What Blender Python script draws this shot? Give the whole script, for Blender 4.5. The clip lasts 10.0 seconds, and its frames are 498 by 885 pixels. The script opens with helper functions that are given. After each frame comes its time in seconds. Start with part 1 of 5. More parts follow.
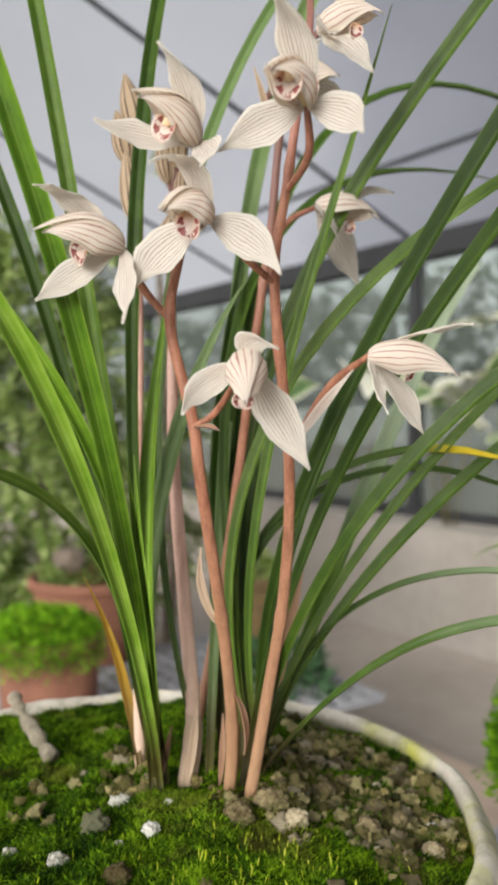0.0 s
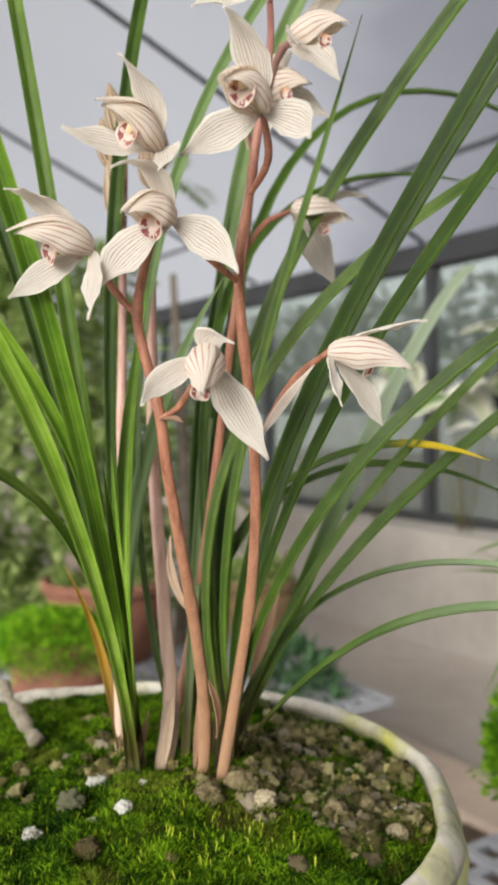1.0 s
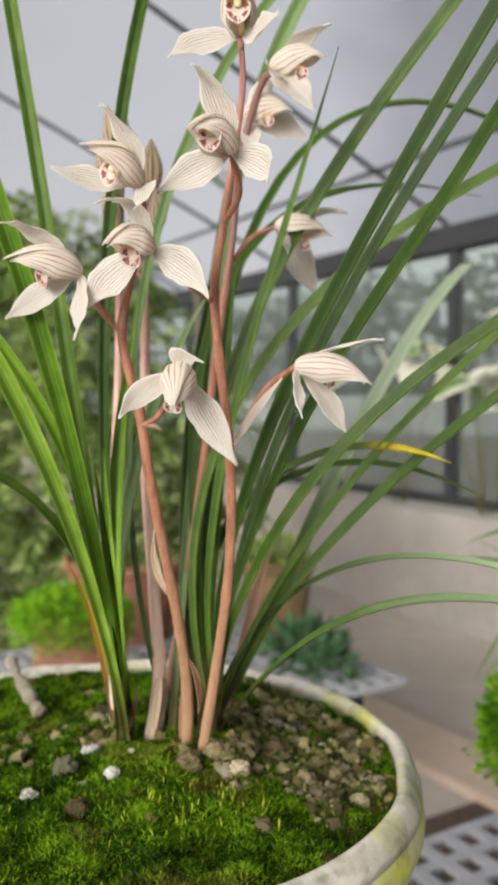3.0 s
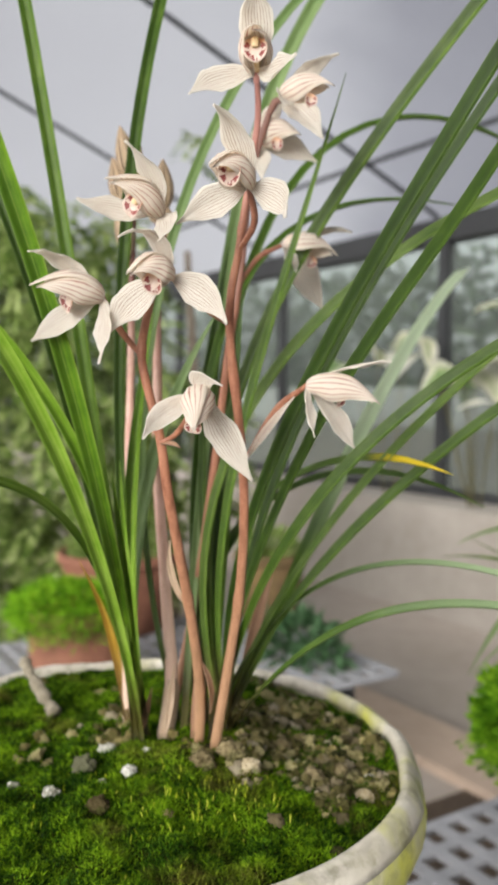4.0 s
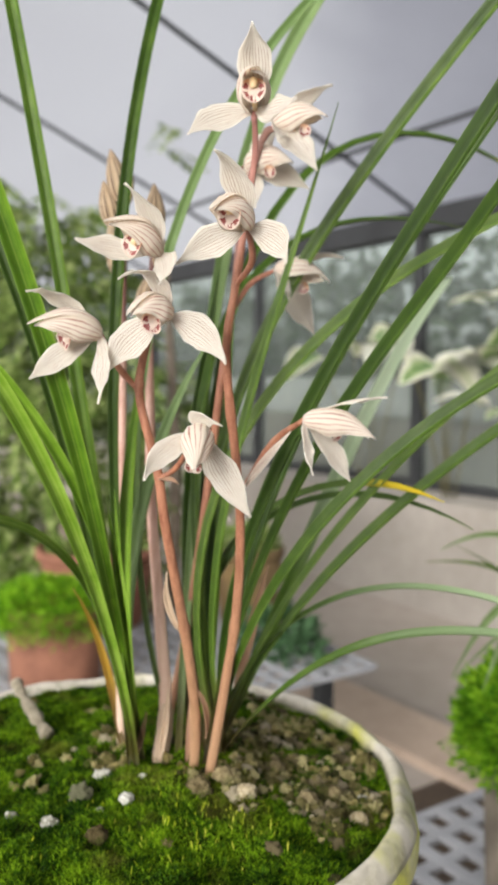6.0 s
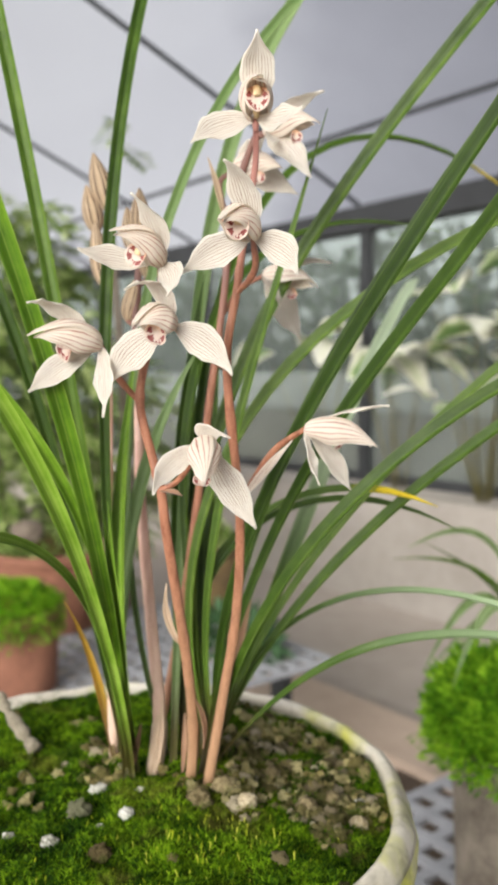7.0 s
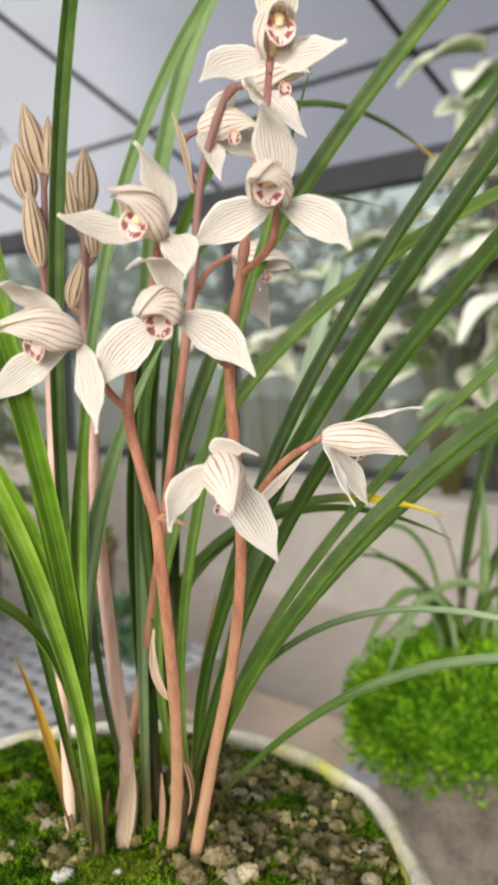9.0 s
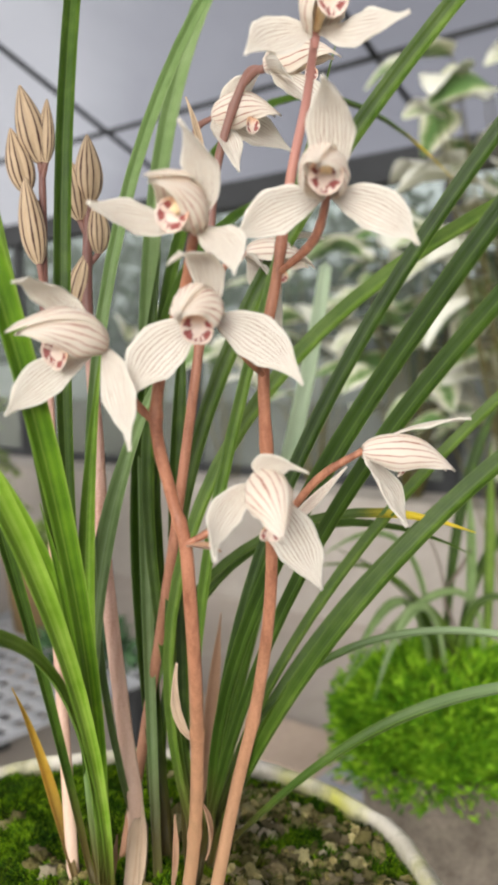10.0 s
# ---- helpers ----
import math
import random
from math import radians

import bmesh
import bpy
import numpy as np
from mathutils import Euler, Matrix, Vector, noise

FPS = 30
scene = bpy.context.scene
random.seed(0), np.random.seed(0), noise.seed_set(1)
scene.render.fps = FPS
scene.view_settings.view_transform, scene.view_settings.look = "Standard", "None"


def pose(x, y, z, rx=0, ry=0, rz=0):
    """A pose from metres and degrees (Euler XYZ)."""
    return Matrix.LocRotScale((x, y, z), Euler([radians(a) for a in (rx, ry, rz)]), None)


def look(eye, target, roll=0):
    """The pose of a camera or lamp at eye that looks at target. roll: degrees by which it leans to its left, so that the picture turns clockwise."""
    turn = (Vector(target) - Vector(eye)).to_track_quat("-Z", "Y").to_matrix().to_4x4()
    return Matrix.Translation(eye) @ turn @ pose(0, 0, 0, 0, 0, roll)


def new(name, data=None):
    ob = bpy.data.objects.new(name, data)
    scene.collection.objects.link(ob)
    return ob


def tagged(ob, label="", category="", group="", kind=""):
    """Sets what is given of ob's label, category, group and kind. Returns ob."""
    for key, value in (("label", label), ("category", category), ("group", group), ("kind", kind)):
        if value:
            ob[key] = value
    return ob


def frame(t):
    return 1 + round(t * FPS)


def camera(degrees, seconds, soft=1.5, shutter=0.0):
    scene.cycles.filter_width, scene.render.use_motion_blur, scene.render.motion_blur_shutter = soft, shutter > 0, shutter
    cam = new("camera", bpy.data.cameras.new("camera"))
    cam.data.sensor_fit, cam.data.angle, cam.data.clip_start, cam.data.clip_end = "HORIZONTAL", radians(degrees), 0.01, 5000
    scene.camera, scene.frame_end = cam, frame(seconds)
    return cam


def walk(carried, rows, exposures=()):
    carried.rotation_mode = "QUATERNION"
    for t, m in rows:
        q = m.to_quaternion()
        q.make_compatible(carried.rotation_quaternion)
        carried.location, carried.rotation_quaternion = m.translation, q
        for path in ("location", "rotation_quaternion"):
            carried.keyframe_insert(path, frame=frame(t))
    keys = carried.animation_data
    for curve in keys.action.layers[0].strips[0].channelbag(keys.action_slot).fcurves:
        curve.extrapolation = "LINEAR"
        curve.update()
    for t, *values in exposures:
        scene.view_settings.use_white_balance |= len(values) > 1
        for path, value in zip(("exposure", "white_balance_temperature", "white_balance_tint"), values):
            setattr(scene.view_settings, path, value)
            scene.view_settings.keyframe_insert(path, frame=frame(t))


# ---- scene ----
cam = camera(33.0, 10.0, soft=3.5)
METRES, EYE, TILT, LEAN, TURN = 0.30, 1.06, -1.5, 0.0, 0.0
ROWS = [
    (0.0, 0.0, 0.0, 0.0, 0.0, 0.0, 0.0),
    (0.5, 0.0258, -0.0266, -0.0215, 0.99, 0.32, -0.1),
    (1.0, 0.0697, -0.0459, -0.0184, 1.26, 0.42, -0.17),
    (1.5, 0.1186, -0.0701, -0.0201, 2.04, 0.27, -0.32),
    (2.0, 0.1601, -0.0925, -0.0269, 2.75, 0.04, -0.46),
    (2.5, 0.1574, -0.1232, -0.0068, 3.2, -0.51, -0.61),
    (4.0, 0.1136, -0.2192, 0.058, 2.31, -1.66, -0.7),
    (4.5, 0.0972, -0.2383, 0.0771, 1.96, -2.02, -0.65),
    (5.0, 0.0924, -0.2455, 0.0922, 1.71, -2.16, -0.64),
    (5.5, 0.0946, -0.2373, 0.1115, 1.6, -2.29, -0.65),
    (7.0, -0.005, -0.2144, 0.1506, -3.16, -2.83, 0.13),
    (7.5, -0.0487, -0.2109, 0.1562, -4.82, -2.98, 0.54),
    (8.0, -0.0818, -0.1645, 0.1559, -7.33, -3.31, 0.88),
    (8.5, -0.1402, -0.0681, 0.1633, -10.88, -3.7, 1.22),
    (9.0, -0.1783, 0.0343, 0.1767, -13.01, -3.94, 1.32),
    (9.5, -0.199, 0.0864, 0.1884, -14.7, -3.98, 1.39),
    (10.0, -0.2422, 0.1499, 0.1851, -15.96, -3.78, 1.36),
]
walk(cam, [(t, pose(0, 0, EYE, TILT, LEAN, TURN) @ pose(METRES * x, METRES * y, METRES * z, 90 + pitch, roll, yaw)) for t, x, y, z, yaw, pitch, roll in ROWS],
     [(0.0, 1.13), (1.5, 1.19), (2.5, 1.19), (4.5, 1.24), (7.5, 1.37), (8.5, 1.40), (9.0, 1.33), (10.0, 1.25)])


# ---------------------------------------------------------------- light
cam.data.dof.use_dof = True
cam.data.dof.focus_distance = 0.32
cam.data.dof.aperture_fstop = 18.0

world = bpy.data.worlds.new("overcast_sky")
scene.world = world
world.use_nodes = True
wn = world.node_tree.nodes
wl = world.node_tree.links
wn.clear()
sky = wn.new("ShaderNodeTexSky")
sky.sky_type = "NISHITA"
sky.sun_disc = False
sky.sun_elevation = radians(17)
sky.sun_rotation = radians(-150)
sky.air_density, sky.dust_density, sky.ozone_density = 1.0, 4.0, 1.0
grey = wn.new("ShaderNodeHueSaturation")
grey.inputs["Saturation"].default_value = 0.1
back = wn.new("ShaderNodeBackground")
back.inputs["Strength"].default_value = 0.155
wout = wn.new("ShaderNodeOutputWorld")
wl.new(sky.outputs[0], grey.inputs["Color"])
wl.new(grey.outputs[0], back.inputs["Color"])
wl.new(back.outputs[0], wout.inputs["Surface"])

sun = new("sun", bpy.data.lights.new("sun", "SUN"))
sun.data.energy = 1.5
sun.data.angle = radians(45)
sun.data.color = (1.0, 0.96, 0.9)
sun.matrix_world = look((-2.02, -3.15, 2.24), (0, 0.35, 1.0))


# ---------------------------------------------------------------- materials
def material(name):
    m = bpy.data.materials.new(name)
    m.use_nodes = True
    nt = m.node_tree
    return m, nt, nt.nodes["Principled BSDF"], nt.nodes["Material Output"]


def node(nt, kind, **values):
    n = nt.nodes.new(kind)
    for key, value in values.items():
        n.inputs[key.replace("_", " ")].default_value = value
    return n


def ramp(nt, source, *stops):
    n = nt.nodes.new("ShaderNodeValToRGB")
    el = n.color_ramp.elements
    while len(el) < len(stops):
        el.new(0.5)
    for e, (at, col) in zip(el, stops):
        e.position = at
        e.color = (*col, 1)
    nt.links.new(source, n.inputs["Fac"])
    return n.outputs["Color"]


def maths(nt, op, a, b=None, c=None):
    n = nt.nodes.new("ShaderNodeMath")
    n.operation = op
    for i, v in enumerate((a, b, c)):
        if v is None:
            continue
        if hasattr(v, "links"):
            nt.links.new(v, n.inputs[i])
        else:
            n.inputs[i].default_value = v
    return n.outputs[0]


def blend(nt, fac, a, b, mode="MIX"):
    n = nt.nodes.new("ShaderNodeMixRGB")
    n.blend_type = mode
    for key, v in (("Fac", fac), ("Color1", a), ("Color2", b)):
        if hasattr(v, "links"):
            nt.links.new(v, n.inputs[key])
        elif isinstance(v, tuple):
            n.inputs[key].default_value = (*v, 1)
        else:
            n.inputs[key].default_value = v
    return n.outputs[0]


def grain(nt, scale, detail=4.0, coords=None, rough=0.6):
    n = node(nt, "ShaderNodeTexNoise", Scale=scale, Detail=detail, Roughness=rough)
    if coords is None:
        coords = nt.nodes.new("ShaderNodeTexCoord").outputs["Object"]
    nt.links.new(coords, n.inputs["Vector"])
    return n.outputs["Fac"]


def bump(nt, bsdf, height, strength, distance):
    n = node(nt, "ShaderNodeBump", Strength=strength, Distance=distance)
    nt.links.new(height, n.inputs["Height"])
    nt.links.new(n.outputs[0], bsdf.inputs["Normal"])


def through_light(nt, bsdf, out, colour, amount):
    """Thin plant tissue lets part of the light through."""
    tr = nt.nodes.new("ShaderNodeBsdfTranslucent")
    mix = nt.nodes.new("ShaderNodeMixShader")
    mix.inputs["Fac"].default_value = amount
    nt.links.new(colour, tr.inputs["Color"])
    nt.links.new(bsdf.outputs[0], mix.inputs[1])
    nt.links.new(tr.outputs[0], mix.inputs[2])
    nt.links.new(mix.outputs[0], out.inputs["Surface"])


def rough_surface(name, dark, light, scale, roughness, relief=0.0, relief_scale=None, metal=0.0):
    m, nt, b, out = material(name)
    big = grain(nt, scale, 5)
    fine = grain(nt, scale * 9, 6)
    both = maths(nt, "ADD", maths(nt, "MULTIPLY", big, 0.65), maths(nt, "MULTIPLY", fine, 0.35))
    nt.links.new(ramp(nt, both, (0.34, dark), (0.66, light)), b.inputs["Base Color"])
    b.inputs["Roughness"].default_value = roughness
    b.inputs["Metallic"].default_value = metal
    if relief:
        bump(nt, b, grain(nt, relief_scale or scale * 12, 6), 0.6, relief)
    return m


def leaf_material(name, deep, mid, pale, end_from=None, end=(0.78, 0.62, 0.03), fade=0.02):
    m, nt, b, out = material(name)
    uv = nt.nodes.new("ShaderNodeUVMap").outputs[0]
    sep = nt.nodes.new("ShaderNodeSeparateXYZ")
    nt.links.new(uv, sep.inputs[0])
    info = nt.nodes.new("ShaderNodeObjectInfo").outputs["Random"]
    stretch = node(nt, "ShaderNodeMapping", Scale=(26.0, 2.2, 1.0))
    nt.links.new(uv, stretch.inputs["Vector"])
    streak = grain(nt, 1.0, 3, stretch.outputs[0])
    blotch = grain(nt, 55.0, 4)
    tone = maths(nt, "ADD", maths(nt, "MULTIPLY", streak, 0.55), maths(nt, "MULTIPLY", blotch, 0.45))
    tone = maths(nt, "ADD", tone, maths(nt, "MULTIPLY", maths(nt, "SUBTRACT", info, 0.5), 0.22))
    col = ramp(nt, tone, (0.3, deep), (0.52, mid), (0.74, pale))
    # paler midrib
    away = maths(nt, "ABSOLUTE", maths(nt, "SUBTRACT", sep.outputs[0], 0.5))
    rib = maths(nt, "LESS_THAN", away, 0.035)
    col = blend(nt, maths(nt, "MULTIPLY", rib, 0.35), col, pale)
    edge = nt.nodes.new("ShaderNodeMapRange")
    nt.links.new(away, edge.inputs["Value"])
    edge.inputs["From Min"].default_value, edge.inputs["From Max"].default_value = 0.42, 0.5
    col = blend(nt, maths(nt, "MULTIPLY", edge.outputs[0], 0.6), col, pale)
    # shade of the V-fold put into the colour: one half is darkened
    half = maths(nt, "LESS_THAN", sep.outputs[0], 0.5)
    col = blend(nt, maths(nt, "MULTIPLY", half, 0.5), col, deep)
    # straw-coloured sheath at the foot
    foot = nt.nodes.new("ShaderNodeMapRange")
    nt.links.new(sep.outputs[1], foot.inputs["Value"])
    foot.inputs["From Min"].default_value, foot.inputs["From Max"].default_value = 0.02, 0.055
    foot.inputs["To Min"].default_value, foot.inputs["To Max"].default_value = 0.85, 0.0
    col = blend(nt, foot.outputs[0], col, (0.10, 0.07, 0.022))
    if end_from:
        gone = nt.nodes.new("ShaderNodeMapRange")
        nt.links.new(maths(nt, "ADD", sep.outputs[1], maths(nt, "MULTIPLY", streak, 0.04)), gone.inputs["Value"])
        gone.inputs["From Min"].default_value, gone.inputs["From Max"].default_value = end_from, end_from + fade
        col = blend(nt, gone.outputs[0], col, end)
    # a few brown specks
    speck = maths(nt, "GREATER_THAN", grain(nt, 420.0, 2), 0.74)
    col = blend(nt, maths(nt, "MULTIPLY", speck, 0.5), col, (0.16, 0.13, 0.05))
    nt.links.new(col, b.inputs["Base Color"])
    b.inputs["Roughness"].default_value = 0.38
    b.inputs["Specular IOR Level"].default_value = 0.42
    wave = maths(nt, "SINE", maths(nt, "MULTIPLY", sep.outputs[0], 75.0))
    bump(nt, b, maths(nt, "ADD", wave, streak), 0.25, 0.0004)
    through_light(nt, b, out, col, 0.32)
    return m


def tepal_material(name, ground, edge, vein, count, strength, thin=0.28, spread=0.44):
    m, nt, b, out = material(name)
    uv = nt.nodes.new("ShaderNodeUVMap").outputs[0]
    sep = nt.nodes.new("ShaderNodeSeparateXYZ")
    nt.links.new(uv, sep.inputs[0])
    stretch = node(nt, "ShaderNodeMapping", Scale=(3.0, 1.6, 1.0))
    nt.links.new(uv, stretch.inputs["Vector"])
    wob = grain(nt, 2.2, 2, stretch.outputs[0])
    x = maths(nt, "ADD", sep.outputs[0], maths(nt, "MULTIPLY", maths(nt, "SUBTRACT", wob, 0.5), 0.09))
    line = maths(nt, "ABSOLUTE", maths(nt, "SINE", maths(nt, "MULTIPLY", x, math.pi * count)))
    soft = nt.nodes.new("ShaderNodeMapRange")
    soft.interpolation_type = "SMOOTHSTEP"
    nt.links.new(line, soft.inputs["Value"])
    soft.inputs["From Min"].default_value, soft.inputs["From Max"].default_value = 0.03, spread
    soft.inputs["To Min"].default_value, soft.inputs["To Max"].default_value = 1.0, 0.0
    # veins fade at the margins and towards the tip
    side = maths(nt, "ABSOLUTE", maths(nt, "SUBTRACT", sep.outputs[0], 0.5))
    margin = nt.nodes.new("ShaderNodeMapRange")
    nt.links.new(side, margin.inputs["Value"])
    margin.inputs["From Min"].default_value, margin.inputs["From Max"].default_value = 0.36, 0.47
    margin.inputs["To Min"].default_value, margin.inputs["To Max"].default_value = 1.0, 0.0
    tip = nt.nodes.new("ShaderNodeMapRange")
    nt.links.new(sep.outputs[1], tip.inputs["Value"])
    tip.inputs["From Min"].default_value, tip.inputs["From Max"].default_value = 0.6, 1.0
    tip.inputs["To Min"].default_value, tip.inputs["To Max"].default_value = 1.0, 0.25
    fac = maths(nt, "MULTIPLY", maths(nt, "MULTIPLY", soft.outputs[0], margin.outputs[0]), tip.outputs[0])
    patch = grain(nt, 90.0, 3)
    fac = maths(nt, "MULTIPLY", fac, maths(nt, "MULTIPLY_ADD", patch, 0.9, 0.45))
    base = blend(nt, grain(nt, 130.0, 4), ground, edge)
    col = blend(nt, maths(nt, "MULTIPLY", fac, strength), base, vein)
    nt.links.new(col, b.inputs["Base Color"])
    b.inputs["Roughness"].default_value = 0.55
    b.inputs["Specular IOR Level"].default_value = 0.3
    b.inputs["Sheen Weight"].default_value = 0.15
    bump(nt, b, maths(nt, "ADD", line, maths(nt, "MULTIPLY", grain(nt, 900.0, 2), 0.5)), 0.18, 0.0004)
    through_light(nt, b, out, col, thin)
    return m


def lip_material():
    m, nt, b, out = material("lip_tissue")
    uv = nt.nodes.new("ShaderNodeUVMap").outputs[0]
    sep = nt.nodes.new("ShaderNodeSeparateXYZ")
    nt.links.new(uv, sep.inputs[0])
    dx = maths(nt, "SUBTRACT", sep.outputs[0], 0.5)
    dy = maths(nt, "SUBTRACT", sep.outputs[1], 0.5)
    r = maths(nt, "SQRT", maths(nt, "ADD", maths(nt, "MULTIPLY", dx, dx), maths(nt, "MULTIPLY", dy, dy)))
    wob = grain(nt, 480.0, 3)
    rw = maths(nt, "ADD", r, maths(nt, "MULTIPLY", maths(nt, "SUBTRACT", wob, 0.5), 0.22))
    ring = maths(nt, "LESS_THAN", maths(nt, "ABSOLUTE", maths(nt, "SUBTRACT", rw, 0.36)), 0.105)
    # separate blotches round the lower margin
    ang = maths(nt, "ARCTAN2", dx, dy)
    spots = maths(nt, "COSINE", maths(nt, "MULTIPLY", ang, 6.0))
    gap = maths(nt, "GREATER_THAN", maths(nt, "ADD", spots, maths(nt, "MULTIPLY", maths(nt, "SUBTRACT", wob, 0.5), 5.0)), -0.62)
    turned = maths(nt, "ADD", maths(nt, "ABSOLUTE", ang), maths(nt, "MULTIPLY", maths(nt, "SUBTRACT", wob, 0.5), 1.6))
    lower = maths(nt, "MULTIPLY", maths(nt, "LESS_THAN", turned, 2.2), maths(nt, "GREATER_THAN", turned, 0.18))
    mark = maths(nt, "MULTIPLY", maths(nt, "MULTIPLY", ring, gap), lower)
    high = nt.nodes.new("ShaderNodeMapRange")
    nt.links.new(dy, high.inputs["Value"])
    high.inputs["From Min"].default_value, high.inputs["From Max"].default_value = -0.05, -0.35
    col = blend(nt, grain(nt, 200.0, 3), (0.78, 0.63, 0.53), (0.82, 0.73, 0.64))
    col = blend(nt, maths(nt, "MULTIPLY", high.outputs[0], 0.7), col, (0.78, 0.46, 0.24))
    col = blend(nt, maths(nt, "MULTIPLY", mark, 0.9), col, (0.27, 0.022, 0.022))
    nt.links.new(col, b.inputs["Base Color"])
    b.inputs["Roughness"].default_value = 0.45
    through_light(nt, b, out, col, 0.35)
    return m


def stem_material(name, dark, light, foot, head=None, head_from=0.19):
    m, nt, b, out = material(name)
    coords = nt.nodes.new("ShaderNodeTexCoord").outputs["Object"]
    long = node(nt, "ShaderNodeMapping", Scale=(1.0, 1.0, 0.18))
    nt.links.new(coords, long.inputs["Vector"])
    tone = maths(nt, "ADD", maths(nt, "MULTIPLY", grain(nt, 260.0, 4, long.outputs[0]), 0.72),
                 maths(nt, "MULTIPLY", grain(nt, 900.0, 3), 0.28))
    col = ramp(nt, tone, (0.36, dark), (0.60, light))
    sep = nt.nodes.new("ShaderNodeSeparateXYZ")
    nt.links.new(coords, sep.inputs[0])
    low = nt.nodes.new("ShaderNodeMapRange")
    nt.links.new(sep.outputs[2], low.inputs["Value"])
    low.inputs["From Min"].default_value, low.inputs["From Max"].default_value = 0.0, 0.14
    low.inputs["To Min"].default_value, low.inputs["To Max"].default_value = 0.8, 0.0
    col = blend(nt, low.outputs[0], col, foot)
    if head:
        # young end of the stem is darker and purplish
        top = nt.nodes.new("ShaderNodeMapRange")
        nt.links.new(sep.outputs[2], top.inputs["Value"])
        top.inputs["From Min"].default_value, top.inputs["From Max"].default_value = head_from, head_from + 0.06
        col = blend(nt, top.outputs[0], col, head)
    nt.links.new(col, b.inputs["Base Color"])
    b.inputs["Roughness"].default_value = 0.5
    bump(nt, b, tone, 0.22, 0.0006)
    return m


def moss_material(name, deep, mid, bright, brown=0.0):
    m, nt, b, out = material(name)
    g = nt.nodes.new("ShaderNodeNewGeometry")
    tone = maths(nt, "ADD", maths(nt, "MULTIPLY", grain(nt, 34.0, 6, rough=0.8), 0.8),
                 maths(nt, "MULTIPLY", g.outputs["Random Per Island"], 0.2))
    col = ramp(nt, tone, (0.38, deep), (0.49, mid), (0.60, bright))
    if brown:
        dry = ramp(nt, grain(nt, 21.0, 4), (0.55, (0, 0, 0)), (0.66, (1, 1, 1)))
        col = blend(nt, maths(nt, "MULTIPLY", dry, brown), col, (0.17, 0.125, 0.03))
    nt.links.new(col, b.inputs["Base Color"])
    b.inputs["Roughness"].default_value = 0.7
    b.inputs["Specular IOR Level"].default_value = 0.12
    through_light(nt, b, out, col, 0.3)
    return m


def stone_material(name, a, b_, c, green=0.0, at=(0.25, 0.48, 0.75)):
    m, nt, b, out = material(name)
    g = nt.nodes.new("ShaderNodeNewGeometry")
    info = nt.nodes.new("ShaderNodeObjectInfo").outputs["Random"]
    tone = maths(nt, "ADD", maths(nt, "MULTIPLY", g.outputs["Random Per Island"], 0.45),
                 maths(nt, "MULTIPLY", grain(nt, 420.0, 6), 0.55))
    tone = maths(nt, "ADD", tone, maths(nt, "MULTIPLY", maths(nt, "SUBTRACT", info, 0.5), 0.42))
    col = ramp(nt, tone, (at[0], a), (at[1], b_), (at[2], c))
    growth = ramp(nt, grain(nt, 85.0, 5), (0.50, (0, 0, 0)), (0.62, (1, 1, 1)))
    col = blend(nt, maths(nt, "MULTIPLY", growth, green), col, (0.05, 0.085, 0.006))
    nt.links.new(col, b.inputs["Base Color"])
    b.inputs["Roughness"].default_value = 0.95
    b.inputs["Specular IOR Level"].default_value = 0.15
    bump(nt, b, grain(nt, 520.0, 6), 0.8, 0.002)
    return m


# newer leaves of the fan, with the sunlight on them put into the colour
LEAF_YOUNG_SUNLIT = leaf_material("sunlit_young_leaf", (0.065, 0.155, 0.008), (0.20, 0.37, 0.022), (0.43, 0.60, 0.11))
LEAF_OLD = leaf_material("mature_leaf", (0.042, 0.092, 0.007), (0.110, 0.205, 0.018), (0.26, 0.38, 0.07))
# deeper green; behind the stems it also carries the leaves' shade in its colour
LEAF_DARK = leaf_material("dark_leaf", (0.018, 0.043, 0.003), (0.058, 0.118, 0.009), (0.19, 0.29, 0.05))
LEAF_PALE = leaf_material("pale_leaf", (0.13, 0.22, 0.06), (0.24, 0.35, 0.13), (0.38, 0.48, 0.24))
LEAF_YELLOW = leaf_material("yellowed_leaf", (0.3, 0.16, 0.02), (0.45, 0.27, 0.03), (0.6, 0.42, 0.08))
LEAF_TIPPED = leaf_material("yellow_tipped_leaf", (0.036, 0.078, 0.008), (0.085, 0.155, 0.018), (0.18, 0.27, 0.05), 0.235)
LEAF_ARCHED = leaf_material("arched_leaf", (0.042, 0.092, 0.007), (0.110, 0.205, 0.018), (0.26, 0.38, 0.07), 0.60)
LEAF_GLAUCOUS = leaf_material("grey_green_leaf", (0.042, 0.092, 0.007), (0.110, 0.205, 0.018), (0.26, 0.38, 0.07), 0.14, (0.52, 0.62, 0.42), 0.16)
# sky sheen on the low arching leaves, painted as pale ends
LEAF_SHEEN_END = leaf_material("sheen_ended_leaf", (0.030, 0.068, 0.006), (0.085, 0.165, 0.015), (0.24, 0.35, 0.07), 0.13, (0.40, 0.52, 0.30), 0.12)
TEPAL = tepal_material("striped_sepal", (0.80, 0.757, 0.665), (0.84, 0.81, 0.74), (0.35, 0.20, 0.125), 11.0, 1.1, 0.54)
HOOD = tepal_material("striped_petal", (0.86, 0.785, 0.68), (0.88, 0.835, 0.755), (0.40, 0.145, 0.085), 8.0, 1.0, 0.6)
BUD = tepal_material("bud_sepal", (0.46, 0.33, 0.20), (0.64, 0.50, 0.33), (0.060, 0.020, 0.016), 5.0, 1.3, 0.25, 0.8)
LIP = lip_material()
